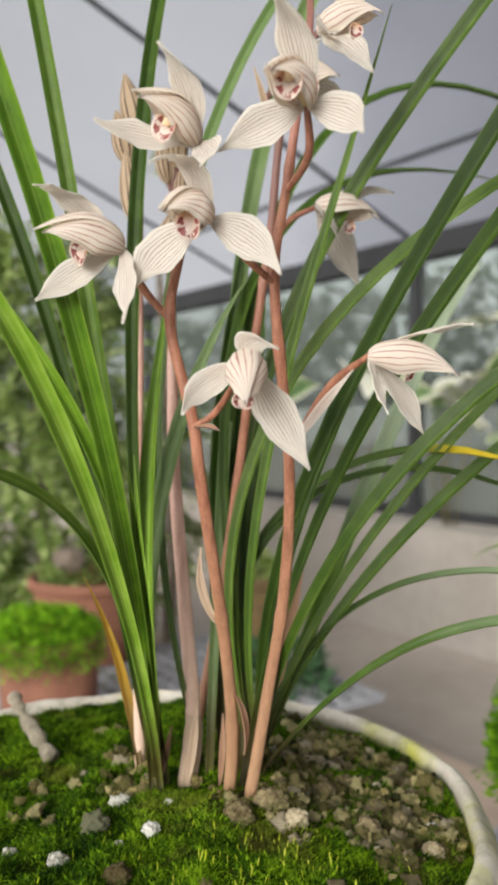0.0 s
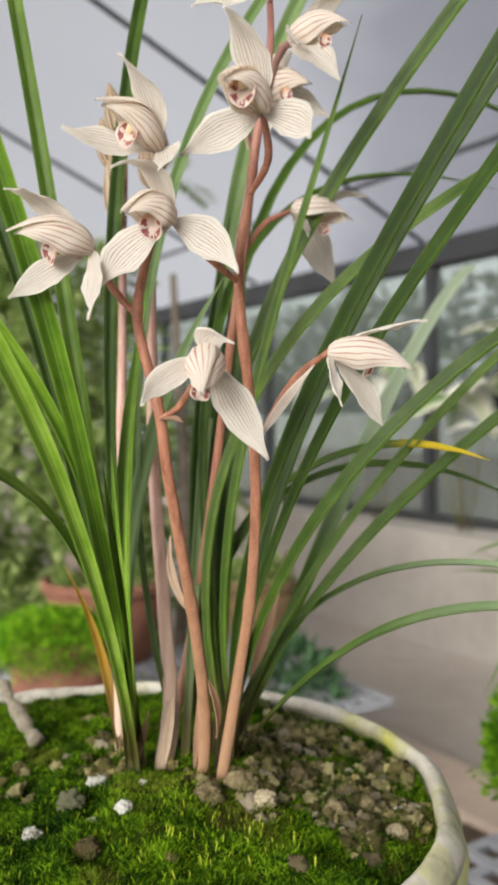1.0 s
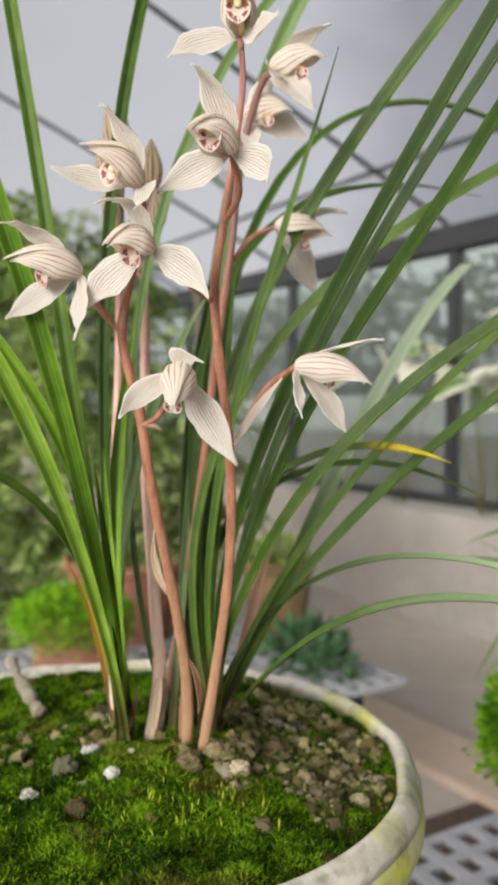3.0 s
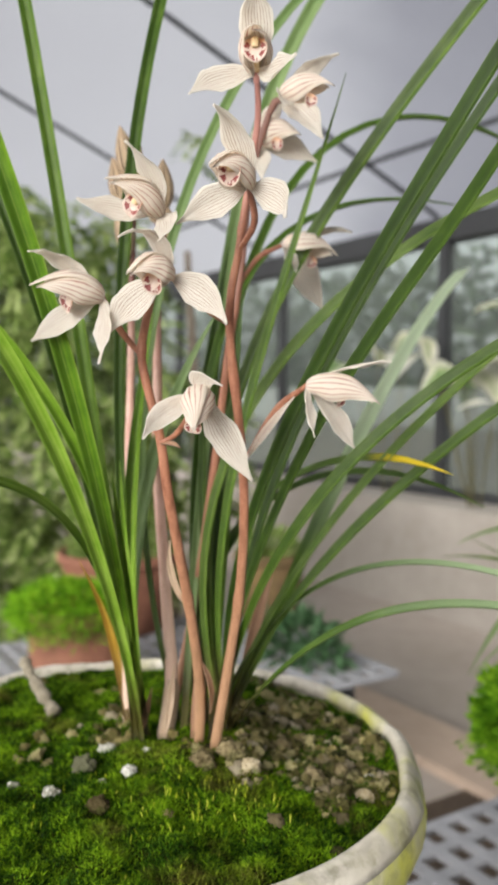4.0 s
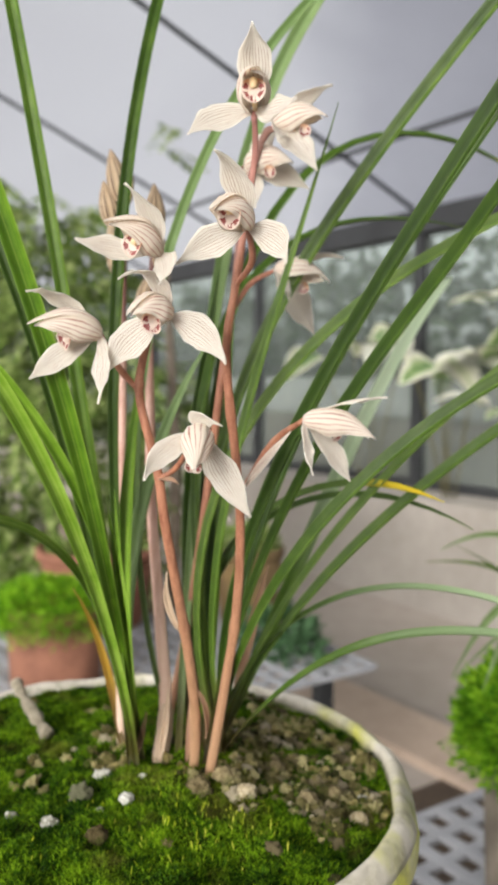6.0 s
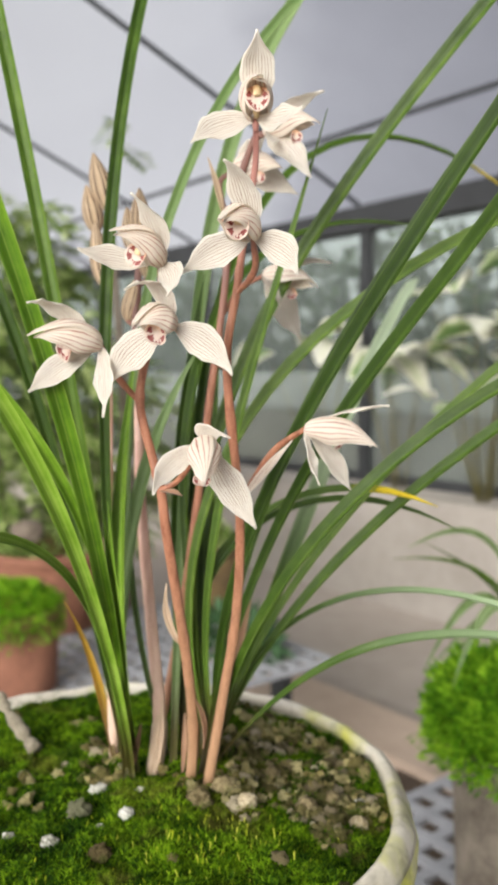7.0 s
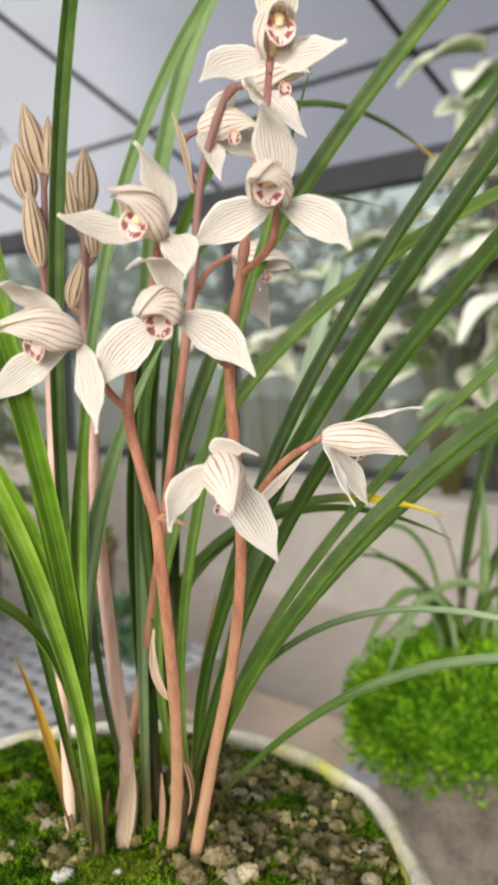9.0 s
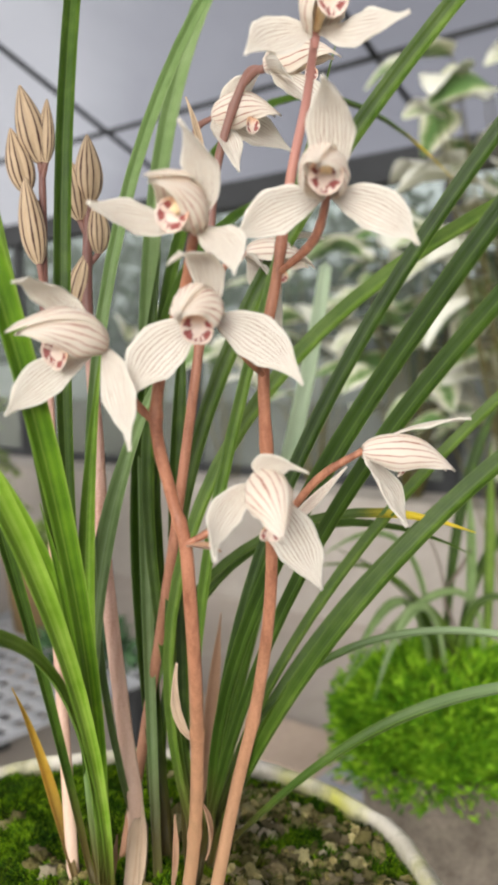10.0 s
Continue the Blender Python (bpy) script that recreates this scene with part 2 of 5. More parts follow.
COLUMN = rough_surface("flower_column", (0.72, 0.50, 0.24), (0.84, 0.70, 0.44), 300, 0.5)
STEM = stem_material("red_brown_stem", (0.19, 0.066, 0.032), (0.40, 0.172, 0.096), (0.43, 0.27, 0.15), (0.44, 0.20, 0.165), 0.25)
STEM_DARK = stem_material("dark_brown_stem", (0.25, 0.095, 0.05), (0.45, 0.20, 0.12), (0.45, 0.25, 0.15), (0.19, 0.09, 0.068), 0.21)
STEM_PALE = stem_material("pale_pink_stem", (0.50, 0.25, 0.18), (0.74, 0.48, 0.38), (0.66, 0.50, 0.37), (0.16, 0.07, 0.055))
SHEATH = tepal_material("papery_bract", (0.40, 0.225, 0.13), (0.50, 0.315, 0.195), (0.30, 0.15, 0.09), 7.0, 0.5)
HUSK = tepal_material("dry_husk", (0.53, 0.39, 0.26), (0.63, 0.50, 0.36), (0.42, 0.25, 0.15), 5.0, 0.5)
MOSS = moss_material("moss_shoots", (0.008, 0.027, 0.0005), (0.043, 0.117, 0.002), (0.21, 0.36, 0.009), 0.55)
MOSS_TIP = moss_material("moss_spore_stalks", (0.20, 0.27, 0.01), (0.38, 0.46, 0.02), (0.62, 0.66, 0.08))
CLUMP = moss_material("clubmoss_shoots", (0.045, 0.14, 0.005), (0.125, 0.31, 0.010), (0.33, 0.57, 0.03))
SOIL = rough_surface("dark_soil", (0.008, 0.014, 0.001), (0.035, 0.045, 0.006), 60, 1.0, 0.004, 240)
SOIL.node_tree.nodes["Principled BSDF"].inputs["Specular IOR Level"].default_value = 0.05
GRAVEL = stone_material("pot_gravel", (0.024, 0.025, 0.006), (0.25, 0.205, 0.075), (0.62, 0.54, 0.27), 0.8)
STONE_WHITE = stone_material("white_pumice", (0.12, 0.12, 0.07), (0.50, 0.49, 0.42), (0.76, 0.75, 0.68), 0.1, (0.30, 0.42, 0.58))
STONE_TAN = stone_material("tan_pumice", (0.08, 0.062, 0.026), (0.31, 0.25, 0.135), (0.66, 0.57, 0.41), 0.4)
TERRACOTTA = rough_surface("terracotta", (0.15, 0.06, 0.035), (0.28, 0.12, 0.07), 9, 0.85, 0.001)
GRID = rough_surface("grey_plastic_grid", (0.22, 0.224, 0.235), (0.32, 0.324, 0.335), 14, 0.6, 0.0008)
CONCRETE = rough_surface("concrete", (0.27, 0.243, 0.21), (0.37, 0.338, 0.30), 2.2, 0.9, 0.002)
FLOOR = rough_surface("dusty_floor", (0.29, 0.248, 0.21), (0.39, 0.342, 0.30), 1.1, 0.9, 0.003)
STEEL = rough_surface("dark_painted_steel", (0.010, 0.011, 0.012), (0.026, 0.028, 0.03), 5, 0.75)
BARK = rough_surface("grey_bark", (0.09, 0.07, 0.05), (0.2, 0.16, 0.12), 40, 0.9, 0.003)
TWIG = rough_surface("bleached_wood", (0.15, 0.125, 0.08), (0.44, 0.39, 0.29), 120, 0.9, 0.003)


def pot_material(name, green):
    m, nt, b, out = material(name)
    cream = ramp(nt, grain(nt, 30.0, 6), (0.3, (0.36, 0.33, 0.25)), (0.7, (0.64, 0.60, 0.51)))
    coords = nt.nodes.new("ShaderNodeTexCoord").outputs["Object"]
    sep = nt.nodes.new("ShaderNodeSeparateXYZ")
    nt.links.new(coords, sep.inputs[0])
    spread = maths(nt, "MULTIPLY", maths(nt, "SUBTRACT", grain(nt, 26.0, 3), 0.5), 1.7)
    algae = maths(nt, "ADD", maths(nt, "MULTIPLY_ADD", sep.outputs[2], -3.0, green), spread)
    fac = ramp(nt, algae, (0.22, (0, 0, 0)), (0.78, (1, 1, 1)))
    col = blend(nt, fac, cream, blend(nt, grain(nt, 45.0, 4), (0.34, 0.38, 0.03), (0.64, 0.62, 0.10)))
    dirt = ramp(nt, grain(nt, 75.0, 6), (0.50, (0, 0, 0)), (0.66, (1, 1, 1)))
    col = blend(nt, maths(nt, "MULTIPLY", dirt, 0.6), col, (0.17, 0.16, 0.08))
    nt.links.new(col, b.inputs["Base Color"])
    b.inputs["Roughness"].default_value = 0.5
    bump(nt, b, grain(nt, 160.0, 6), 0.5, 0.0015)
    return m


POT = pot_material("stained_cream_glaze", 0.98)
POT_RIM = pot_material("worn_cream_glaze", 0.66)


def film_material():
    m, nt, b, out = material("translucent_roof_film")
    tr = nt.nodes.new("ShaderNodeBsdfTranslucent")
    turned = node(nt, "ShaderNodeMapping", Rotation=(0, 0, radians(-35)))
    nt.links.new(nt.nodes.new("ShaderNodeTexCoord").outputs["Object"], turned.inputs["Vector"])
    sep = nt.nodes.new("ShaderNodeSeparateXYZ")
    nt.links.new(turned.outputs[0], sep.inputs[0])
    # the sky's fall in brightness towards one end is put into the colour
    sky_fade = maths(nt, "ADD", maths(nt, "MULTIPLY", sep.outputs[1], 0.09), maths(nt, "MULTIPLY", grain(nt, 0.6, 4), 0.1))
    sky_fade = maths(nt, "SUBTRACT", sky_fade, maths(nt, "MULTIPLY_ADD", sep.outputs[0], 0.11, 0.154))
    col = ramp(nt, sky_fade, (0.575, (0.27, 0.266, 0.305)), (0.685, (0.58, 0.58, 0.62)), (0.735, (0.92, 0.92, 0.94)), (0.84, (0.98, 0.98, 0.99)))
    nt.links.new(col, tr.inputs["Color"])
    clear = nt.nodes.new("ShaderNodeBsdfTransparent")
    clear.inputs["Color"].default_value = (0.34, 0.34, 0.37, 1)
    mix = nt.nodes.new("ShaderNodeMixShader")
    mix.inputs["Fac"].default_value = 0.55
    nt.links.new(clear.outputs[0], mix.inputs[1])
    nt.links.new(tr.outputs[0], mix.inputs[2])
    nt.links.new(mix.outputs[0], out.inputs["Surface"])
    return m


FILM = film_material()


def glass_material():
    m, nt, b, out = material("dusty_glass")
    b.inputs["Base Color"].default_value = (0.40, 0.44, 0.42, 1)
    b.inputs["Roughness"].default_value = 0.08
    b.inputs["Transmission Weight"].default_value = 1.0
    b.inputs["IOR"].default_value = 1.1
    dust = nt.nodes.new("ShaderNodeBsdfDiffuse")
    dust.inputs["Color"].default_value = (0.16, 0.178, 0.168, 1)
    mix = nt.nodes.new("ShaderNodeMixShader")
    nt.links.new(ramp(nt, grain(nt, 1.6, 4), (0.3, (0.08, 0.08, 0.08)), (0.7, (0.26, 0.26, 0.26))), mix.inputs["Fac"])
    nt.links.new(b.outputs[0], mix.inputs[1])
    nt.links.new(dust.outputs[0], mix.inputs[2])
    nt.links.new(mix.outputs[0], out.inputs["Surface"])
    return m


GLASS = glass_material()


def variegated_material():
    m, nt, b, out = material("variegated_leaf")
    uv = nt.nodes.new("ShaderNodeUVMap").outputs[0]
    sep = nt.nodes.new("ShaderNodeSeparateXYZ")
    nt.links.new(uv, sep.inputs[0])
    info = nt.nodes.new("ShaderNodeObjectInfo").outputs["Random"]
    side = maths(nt, "ABSOLUTE", maths(nt, "SUBTRACT", sep.outputs[0], 0.5))
    fac = maths(nt, "ADD", maths(nt, "MULTIPLY", side, 0.9), maths(nt, "MULTIPLY", grain(nt, 22.0, 4), 0.6))
    fac = maths(nt, "ADD", fac, maths(nt, "MULTIPLY", maths(nt, "SUBTRACT", info, 0.5), 0.7))
    col = ramp(nt, fac, (0.24, (0.11, 0.21, 0.06)), (0.36, (0.30, 0.39, 0.17)), (0.45, (0.62, 0.63, 0.45)), (0.70, (0.72, 0.72, 0.62)))
    nt.links.new(col, b.inputs["Base Color"])
    b.inputs["Roughness"].default_value = 0.45
    through_light(nt, b, out, col, 0.25)
    return m


VARIEGATED = variegated_material()
FERN = moss_material("fern_leaves", (0.02, 0.05, 0.018), (0.05, 0.11, 0.045), (0.11, 0.2, 0.1))
HEDGE = moss_material("hedge_leaves", (0.015, 0.03, 0.012), (0.035, 0.06, 0.025), (0.08, 0.12, 0.05))
SHRUB = moss_material("shrub_leaves", (0.055, 0.10, 0.018), (0.16, 0.24, 0.05), (0.40, 0.47, 0.19))


# ---------------------------------------------------------------- building helpers
def origin_of(ob):
    p = Vector((0, 0, 0))
    while ob is not None:
        p += ob.location
        ob = ob.parent
    return p


def finish(name, bm, mat, at=(0, 0, 0), smooth=True):
    me = bpy.data.meshes.new(name)
    bmesh.ops.translate(bm, verts=bm.verts, vec=-Vector(at))
    bm.to_mesh(me)
    bm.free()
    me.materials.append(mat)
    if smooth:
        me.polygons.foreach_set("use_smooth", [True] * len(me.polygons))
    return me


def part(name, bm, mat, parent, label="", smooth=True):
    """A mesh drawn in world places, hung under a thing or a part."""
    ob = new(name, finish(name, bm, mat, origin_of(parent), smooth))
    ob.parent = parent
    return tagged(ob, label)


def thing(name, at, label, category, group="", kind=""):
    ob = new(name)
    ob.empty_display_size = 0.02
    ob.location = at
    return tagged(ob, label, category, group, kind)


def solid(name, bm, mat, at, label, category, group="", kind="", smooth=True):
    ob = new(name, finish(name, bm, mat, at, smooth))
    ob.location = at
    return tagged(ob, label, category, group, kind)


def box(bm, lo, hi, m=None):
    v = [bm.verts.new((x, y, z)) for x in (lo[0], hi[0]) for y in (lo[1], hi[1]) for z in (lo[2], hi[2])]
    for f in ((0, 1, 3, 2), (4, 6, 7, 5), (0, 4, 5, 1), (2, 3, 7, 6), (0, 2, 6, 4), (1, 5, 7, 3)):
        bm.faces.new([v[i] for i in f])
    if m is not None:
        bmesh.ops.transform(bm, matrix=m, verts=v)
    return v


def bezier(p, n):
    p = [Vector(q) for q in p]
    out = []
    for i in range(n + 1):
        u = i / n
        out.append((1 - u) ** 3 * p[0] + 3 * u * (1 - u) ** 2 * p[1] + 3 * u * u * (1 - u) * p[2] + u ** 3 * p[3])
    return out


def spline(points, n):
    """A smooth line through a few points."""
    p = [Vector(q) for q in points]
    p = [2 * p[0] - p[1]] + p + [2 * p[-1] - p[-2]]
    out = []
    for k in range(1, len(p) - 2):
        for i in range(n):
            t = i / n
            a, b, c, d = p[k - 1:k + 3]
            out.append(0.5 * (2 * b + (c - a) * t + (2 * a - 5 * b + 4 * c - d) * t * t + (3 * b - a - 3 * c + d) * t ** 3))
    out.append(p[-2])
    return out


def tangents(line):
    n = len(line)
    return [(line[min(i + 1, n - 1)] - line[max(i - 1, 0)]).normalized() for i in range(n)]


def tube(bm, line, radius, sides=10, cap=True):
    """A round stalk along a line; radius is a function of the share of its length."""
    tan = tangents(line)
    ref = Vector((0.31, -0.9, 0.2))
    rings = []
    for i, (p, t) in enumerate(zip(line, tan)):
        a = (ref - ref.dot(t) * t).normalized()
        ref = a
        b = t.cross(a)
        r = radius(i / (len(line) - 1))
        rings.append([bm.verts.new(p + r * (math.cos(2 * math.pi * k / sides) * a + math.sin(2 * math.pi * k / sides) * b)) for k in range(sides)])
    for r0, r1 in zip(rings, rings[1:]):
        for k in range(sides):
            bm.faces.new((r0[k], r0[(k + 1) % sides], r1[(k + 1) % sides], r1[k]))
    if cap:
        bm.faces.new(rings[0][::-1])
        bm.faces.new(rings[-1])


def sheet(bm, rows, thick, lengths):
    """A closed thin blade from rows of points, with its own thickness and a map across and along it."""
    uvl = bm.loops.layers.uv.verify()
    nu, nv = len(rows), len(rows[0])
    top, low = [], []
    for i in range(nu):
        ra, rb = [], []
        for j in range(nv):
            du = rows[min(i + 1, nu - 1)][j] - rows[max(i - 1, 0)][j]
            dv = rows[i][min(j + 1, nv - 1)] - rows[i][max(j - 1, 0)]
            nrm = dv.cross(du)
            if nrm.length < 1e-12:
                nrm = Vector((0, 0, 1))
            nrm.normalize()
            th = thick * (0.25 if j in (0, nv - 1) else 1.0)
            ra.append(bm.verts.new(rows[i][j] + nrm * th * 0.5))
            rb.append(bm.verts.new(rows[i][j] - nrm * th * 0.5))
        top.append(ra)
        low.append(rb)

    def face(vs, uvs):
        f = bm.faces.new(vs)
        for lp, q in zip(f.loops, uvs):
            lp[uvl].uv = q

    for i in range(nu - 1):
        for j in range(nv - 1):
            q = [(j / (nv - 1), lengths[i]), ((j + 1) / (nv - 1), lengths[i]), ((j + 1) / (nv - 1), lengths[i + 1]), (j / (nv - 1), lengths[i + 1])]
            face((top[i][j], top[i][j + 1], top[i + 1][j + 1], top[i + 1][j]), q)
            face((low[i][j], low[i + 1][j], low[i + 1][j + 1], low[i][j + 1]), [q[0], q[3], q[2], q[1]])
        for j, sgn in ((0, 0.0), (nv - 1, 1.0)):
            face((top[i][j], top[i + 1][j], low[i + 1][j], low[i][j]), [(sgn, lengths[i]), (sgn, lengths[i + 1]), (sgn, lengths[i + 1]), (sgn, lengths[i])])
    for i in (0, nu - 1):
        for j in range(nv - 1):
            face((top[i][j], top[i][j + 1], low[i][j + 1], low[i][j]), [(j / (nv - 1), lengths[i])] * 4)


def strap(bm, line, width, facing, fold=0.8, thick=0.0005, twist=0.0):
    """A strap-shaped leaf: folded along its midrib; width is a function of the share of its length."""
    tan = tangents(line)
    rows, lengths, run = [], [], 0.0
    f = Vector(facing).normalized()
    for i, (p, t) in enumerate(zip(line, tan)):
        u = i / (len(line) - 1)
        if i:
            run += (p - line[i - 1]).length
        side = t.cross(f)
        side = side.normalized() if side.length > 1e-4 else Vector((1, 0, 0))
        nrm = side.cross(t).normalized()
        if twist:
            q = Matrix.Rotation(twist * u, 3, t)
            side, nrm = q @ side, q @ nrm
        w = width(u) * 0.5
        rows.append([p + side * w * s + nrm * w * fold * abs(s) ** 1.3 for s in (-1, -0.55, 0, 0.55, 1)])
        lengths.append(run)
    sheet(bm, rows, thick, lengths)


OUTLINE_AT = (0, 0.08, 0.18, 0.3, 0.42, 0.53, 0.64, 0.74, 0.83, 0.9, 0.95, 1)
OUTLINE = (0.14, 0.25, 0.50, 0.79, 0.96, 1.0, 0.91, 0.67, 0.38, 0.18, 0.08, 0.01)


def tepal(bm, base, tip, facing, width, bend=0.0, cup=0.25, curl=0.0, wave=0.0, blunt=1.0, seed=0, arch=(0, 0, 0)):
    """A petal or sepal from its base to its tip. bend bows it towards where the flower faces, cup hollows it, curl turns its tip."""
    base, tip, f = Vector(base), Vector(tip), Vector(facing).normalized()
    ax = tip - base
    ln = ax.length
    side = ax.cross(f).normalized()
    nrm = side.cross(ax).normalized()
    c1 = base + ax * 0.3 + nrm * bend * ln
    c2 = base + ax * 0.72 + nrm * (bend - curl) * ln
    lift = Vector(arch) - Vector(arch).dot(ax.normalized()) * ax.normalized()
    line = bezier((base, c1 + lift * ln, c2 + lift * ln * 0.8, tip), 15)
    tan = tangents(line)
    rows = []
    for i, (p, t) in enumerate(zip(line, tan)):
        u = i / 15
        s = t.cross(nrm).normalized()
        n = s.cross(t).normalized()
        w = 0.5 * width * float(np.interp(u ** blunt, OUTLINE_AT, OUTLINE)) + 0.0002
        row = []
        for j in range(9):
            k = (j - 4) / 4
            rip = wave * ln * math.sin(9 * u + 2.3 * k + seed) * abs(k) ** 2
            row.append(p + s * w * k + n * (cup * w * abs(k) ** 1.8 + rip))
        rows.append(row)
    sheet(bm, rows, 0.0006, [i / 15 for i in range(16)])


def ball(bm, at, size, seed, detail=1, rough=0.25):
    """A rough pebble."""
    made = bmesh.ops.create_icosphere(bm, subdivisions=detail, radius=1.0)["verts"]
    off = Vector((seed * 1.7, seed * 0.9, seed * 2.3))
    for v in made:
        d = v.co.normalized()
        v.co = Vector((d.x * size[0], d.y * size[1], d.z * size[2])) * (1 + rough * (0.8 * noise.noise(d * 1.3 + off) + 0.6 * noise.noise(d * 3.1 + off) + 0.5 * noise.noise(d * 6.5 + off) + 0.3 * noise.noise(d * 14 + off))) + Vector(at)
    return made


def lathe(bm, profile, sides, at, ring=False):
    """A turned body from (radius, height) pairs."""
    rings = []
    for r, z in profile:
        rings.append([bm.verts.new((at[0] + r * math.cos(2 * math.pi * k / sides), at[1] + r * math.sin(2 * math.pi * k / sides), at[2] + z)) for k in range(sides)])
    pairs = list(zip(rings, rings[1:])) + ([(rings[-1], rings[0])] if ring else [])
    for a, b in pairs:
        for k in range(sides):
            bm.faces.new((a[k], a[(k + 1) % sides], b[(k + 1) % sides], b[k]))
    if not ring:
        bm.faces.new(rings[0][::-1])
        bm.faces.new(rings[-1])


# ---------------------------------------------------------------- greenhouse (u across, v along the glass wall)
GH = pose(0, 0, 0, 0, 0, 35)
WALL_U, EAVE, SLOPE = 3.3, 2.09, 0.4
RIDGE_U = -1.6
RIDGE_Z = EAVE + SLOPE * (WALL_U - RIDGE_U)


def gh(u, v, z):
    return GH @ Vector((u, v, z))


bm = bmesh.new()
box(bm, (-60, -60, -0.3), (60, 60, 0.0))
solid("ground", bm, FLOOR, (0, 0, 0), "dusty beige concrete floor of the greenhouse", "floor", kind="structure", smooth=False)

bm = bmesh.new()
box(bm, (2.98, -5, 0.0), (3.42, 10, 0.55), GH)
solid("wall_plinth", bm, CONCRETE, gh(3.2, 2, 0), "pale concrete plinth under the glass wall", "wall", kind="structure", smooth=False)

# added dark sheet: the shade under the bench as a floor colour
bm = bmesh.new()
box(bm, (-2.2, -2.0, 0.0), (1.72, 1.5, 0.004), GH)
solid("ground_bed", bm, rough_surface("bench_shade_brown", (0.035, 0.022, 0.013), (0.075, 0.05, 0.03), 8, 0.95, 0.004), gh(0, 0, 0), "dark brown sheet on the floor standing for the shade under the bench", "ground", kind="structure", smooth=False)
bm = bmesh.new()
box(bm, (1.722, -3.0, 0.0), (1.97, 6.0, 0.03), GH)
solid("kerb", bm, rough_surface("tan_brick", (0.34, 0.26, 0.20), (0.46, 0.36, 0.28), 5, 0.9, 0.003), gh(1.8, 1, 0), "low tan kerb along the aisle", "kerb", kind="structure", smooth=False)

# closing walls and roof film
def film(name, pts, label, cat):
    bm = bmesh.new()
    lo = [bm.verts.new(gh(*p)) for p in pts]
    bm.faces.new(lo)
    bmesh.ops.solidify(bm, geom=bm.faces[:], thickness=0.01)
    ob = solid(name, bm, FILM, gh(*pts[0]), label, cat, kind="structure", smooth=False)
    ob.visible_shadow = False
    return ob


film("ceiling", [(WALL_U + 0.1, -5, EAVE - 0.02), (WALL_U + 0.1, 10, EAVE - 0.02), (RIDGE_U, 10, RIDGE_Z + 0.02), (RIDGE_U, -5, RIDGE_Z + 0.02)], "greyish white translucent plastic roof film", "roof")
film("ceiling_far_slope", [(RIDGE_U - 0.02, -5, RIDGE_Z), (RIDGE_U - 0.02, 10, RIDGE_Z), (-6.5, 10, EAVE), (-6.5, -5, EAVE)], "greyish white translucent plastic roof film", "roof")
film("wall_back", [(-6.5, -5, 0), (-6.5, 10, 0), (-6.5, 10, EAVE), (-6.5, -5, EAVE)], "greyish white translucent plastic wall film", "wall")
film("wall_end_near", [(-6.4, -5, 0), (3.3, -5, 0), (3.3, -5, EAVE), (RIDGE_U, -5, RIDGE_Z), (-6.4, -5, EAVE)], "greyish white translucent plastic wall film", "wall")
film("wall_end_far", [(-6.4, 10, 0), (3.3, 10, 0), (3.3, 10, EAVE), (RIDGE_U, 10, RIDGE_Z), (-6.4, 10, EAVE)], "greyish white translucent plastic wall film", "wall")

# steel frame
frame_thing = thing("greenhouse_frame", gh(WALL_U, 3, 0.55), "dark painted steel greenhouse frame with purlins and posts", "frame", kind="structure")
POSTS = [1.66 + 1.495 * k for k in range(-4, 6)]
for v in POSTS:
    bm = bmesh.new()
    box(bm, (WALL_U - 0.03, v - 0.035, 0.55), (WALL_U + 0.03, v + 0.035, 1.90), GH)
    part("post", bm, STEEL, frame_thing, smooth=False)
    bm = bmesh.new()
    w = v + 0.08 if v < 4 else v + 0.18
    tube(bm, [gh(WALL_U, w, EAVE - 0.04), gh(RIDGE_U, w, RIDGE_Z - 0.04)], lambda u: 0.0125, 8)
    part("rafter", bm, STEEL, frame_thing)
bm = bmesh.new()
box(bm, (WALL_U - 0.06, -4.9, 1.90), (WALL_U + 0.06, 9.9, 2.02), GH)
part("eave_beam", bm, STEEL, frame_thing, smooth=False)
for u in (2.8, 3.33, -0.7):
    bm = bmesh.new()
    z = EAVE + SLOPE * (WALL_U - u) - 0.04
    tube(bm, [gh(u, -4.9, z), gh(u, 9.9, z)], lambda w: 0.0125, 8)
    part("purlin", bm, STEEL, frame_thing)
bm = bmesh.new()
box(bm, (WALL_U - 0.025, -4.9, 0.55), (WALL_U + 0.025, 9.9, 0.60), GH)
part("bottom_rail", bm, STEEL, frame_thing, smooth=False)
for a, b in zip(POSTS, POSTS[1:]):
    bm = bmesh.new()
    box(bm, (WALL_U - 0.004, a + 0.036, 0.601), (WALL_U + 0.004, b - 0.036, 1.899), GH)
    ob = part("pane", bm, GLASS, frame_thing, "dusty clear glass pane", smooth=False)
    ob.visible_shadow = False

# low hedge and pale wall outside, dim through the glass
bm = bmesh.new()
box(bm, (4.42, -4, 0.0), (4.60, 10, 0.86), GH)
solid("wall_outer", bm, CONCRETE, gh(4.5, 3, 0), "grey low wall outside the glass", "wall", kind="structure", smooth=False)
bm = bmesh.new()
box(bm, (4.38, -4, 0.864), (4.64, 10, 1.16), GH)
bmesh.ops.bevel(bm, geom=bm.edges[:], offset=0.02, segments=2, affect="EDGES")
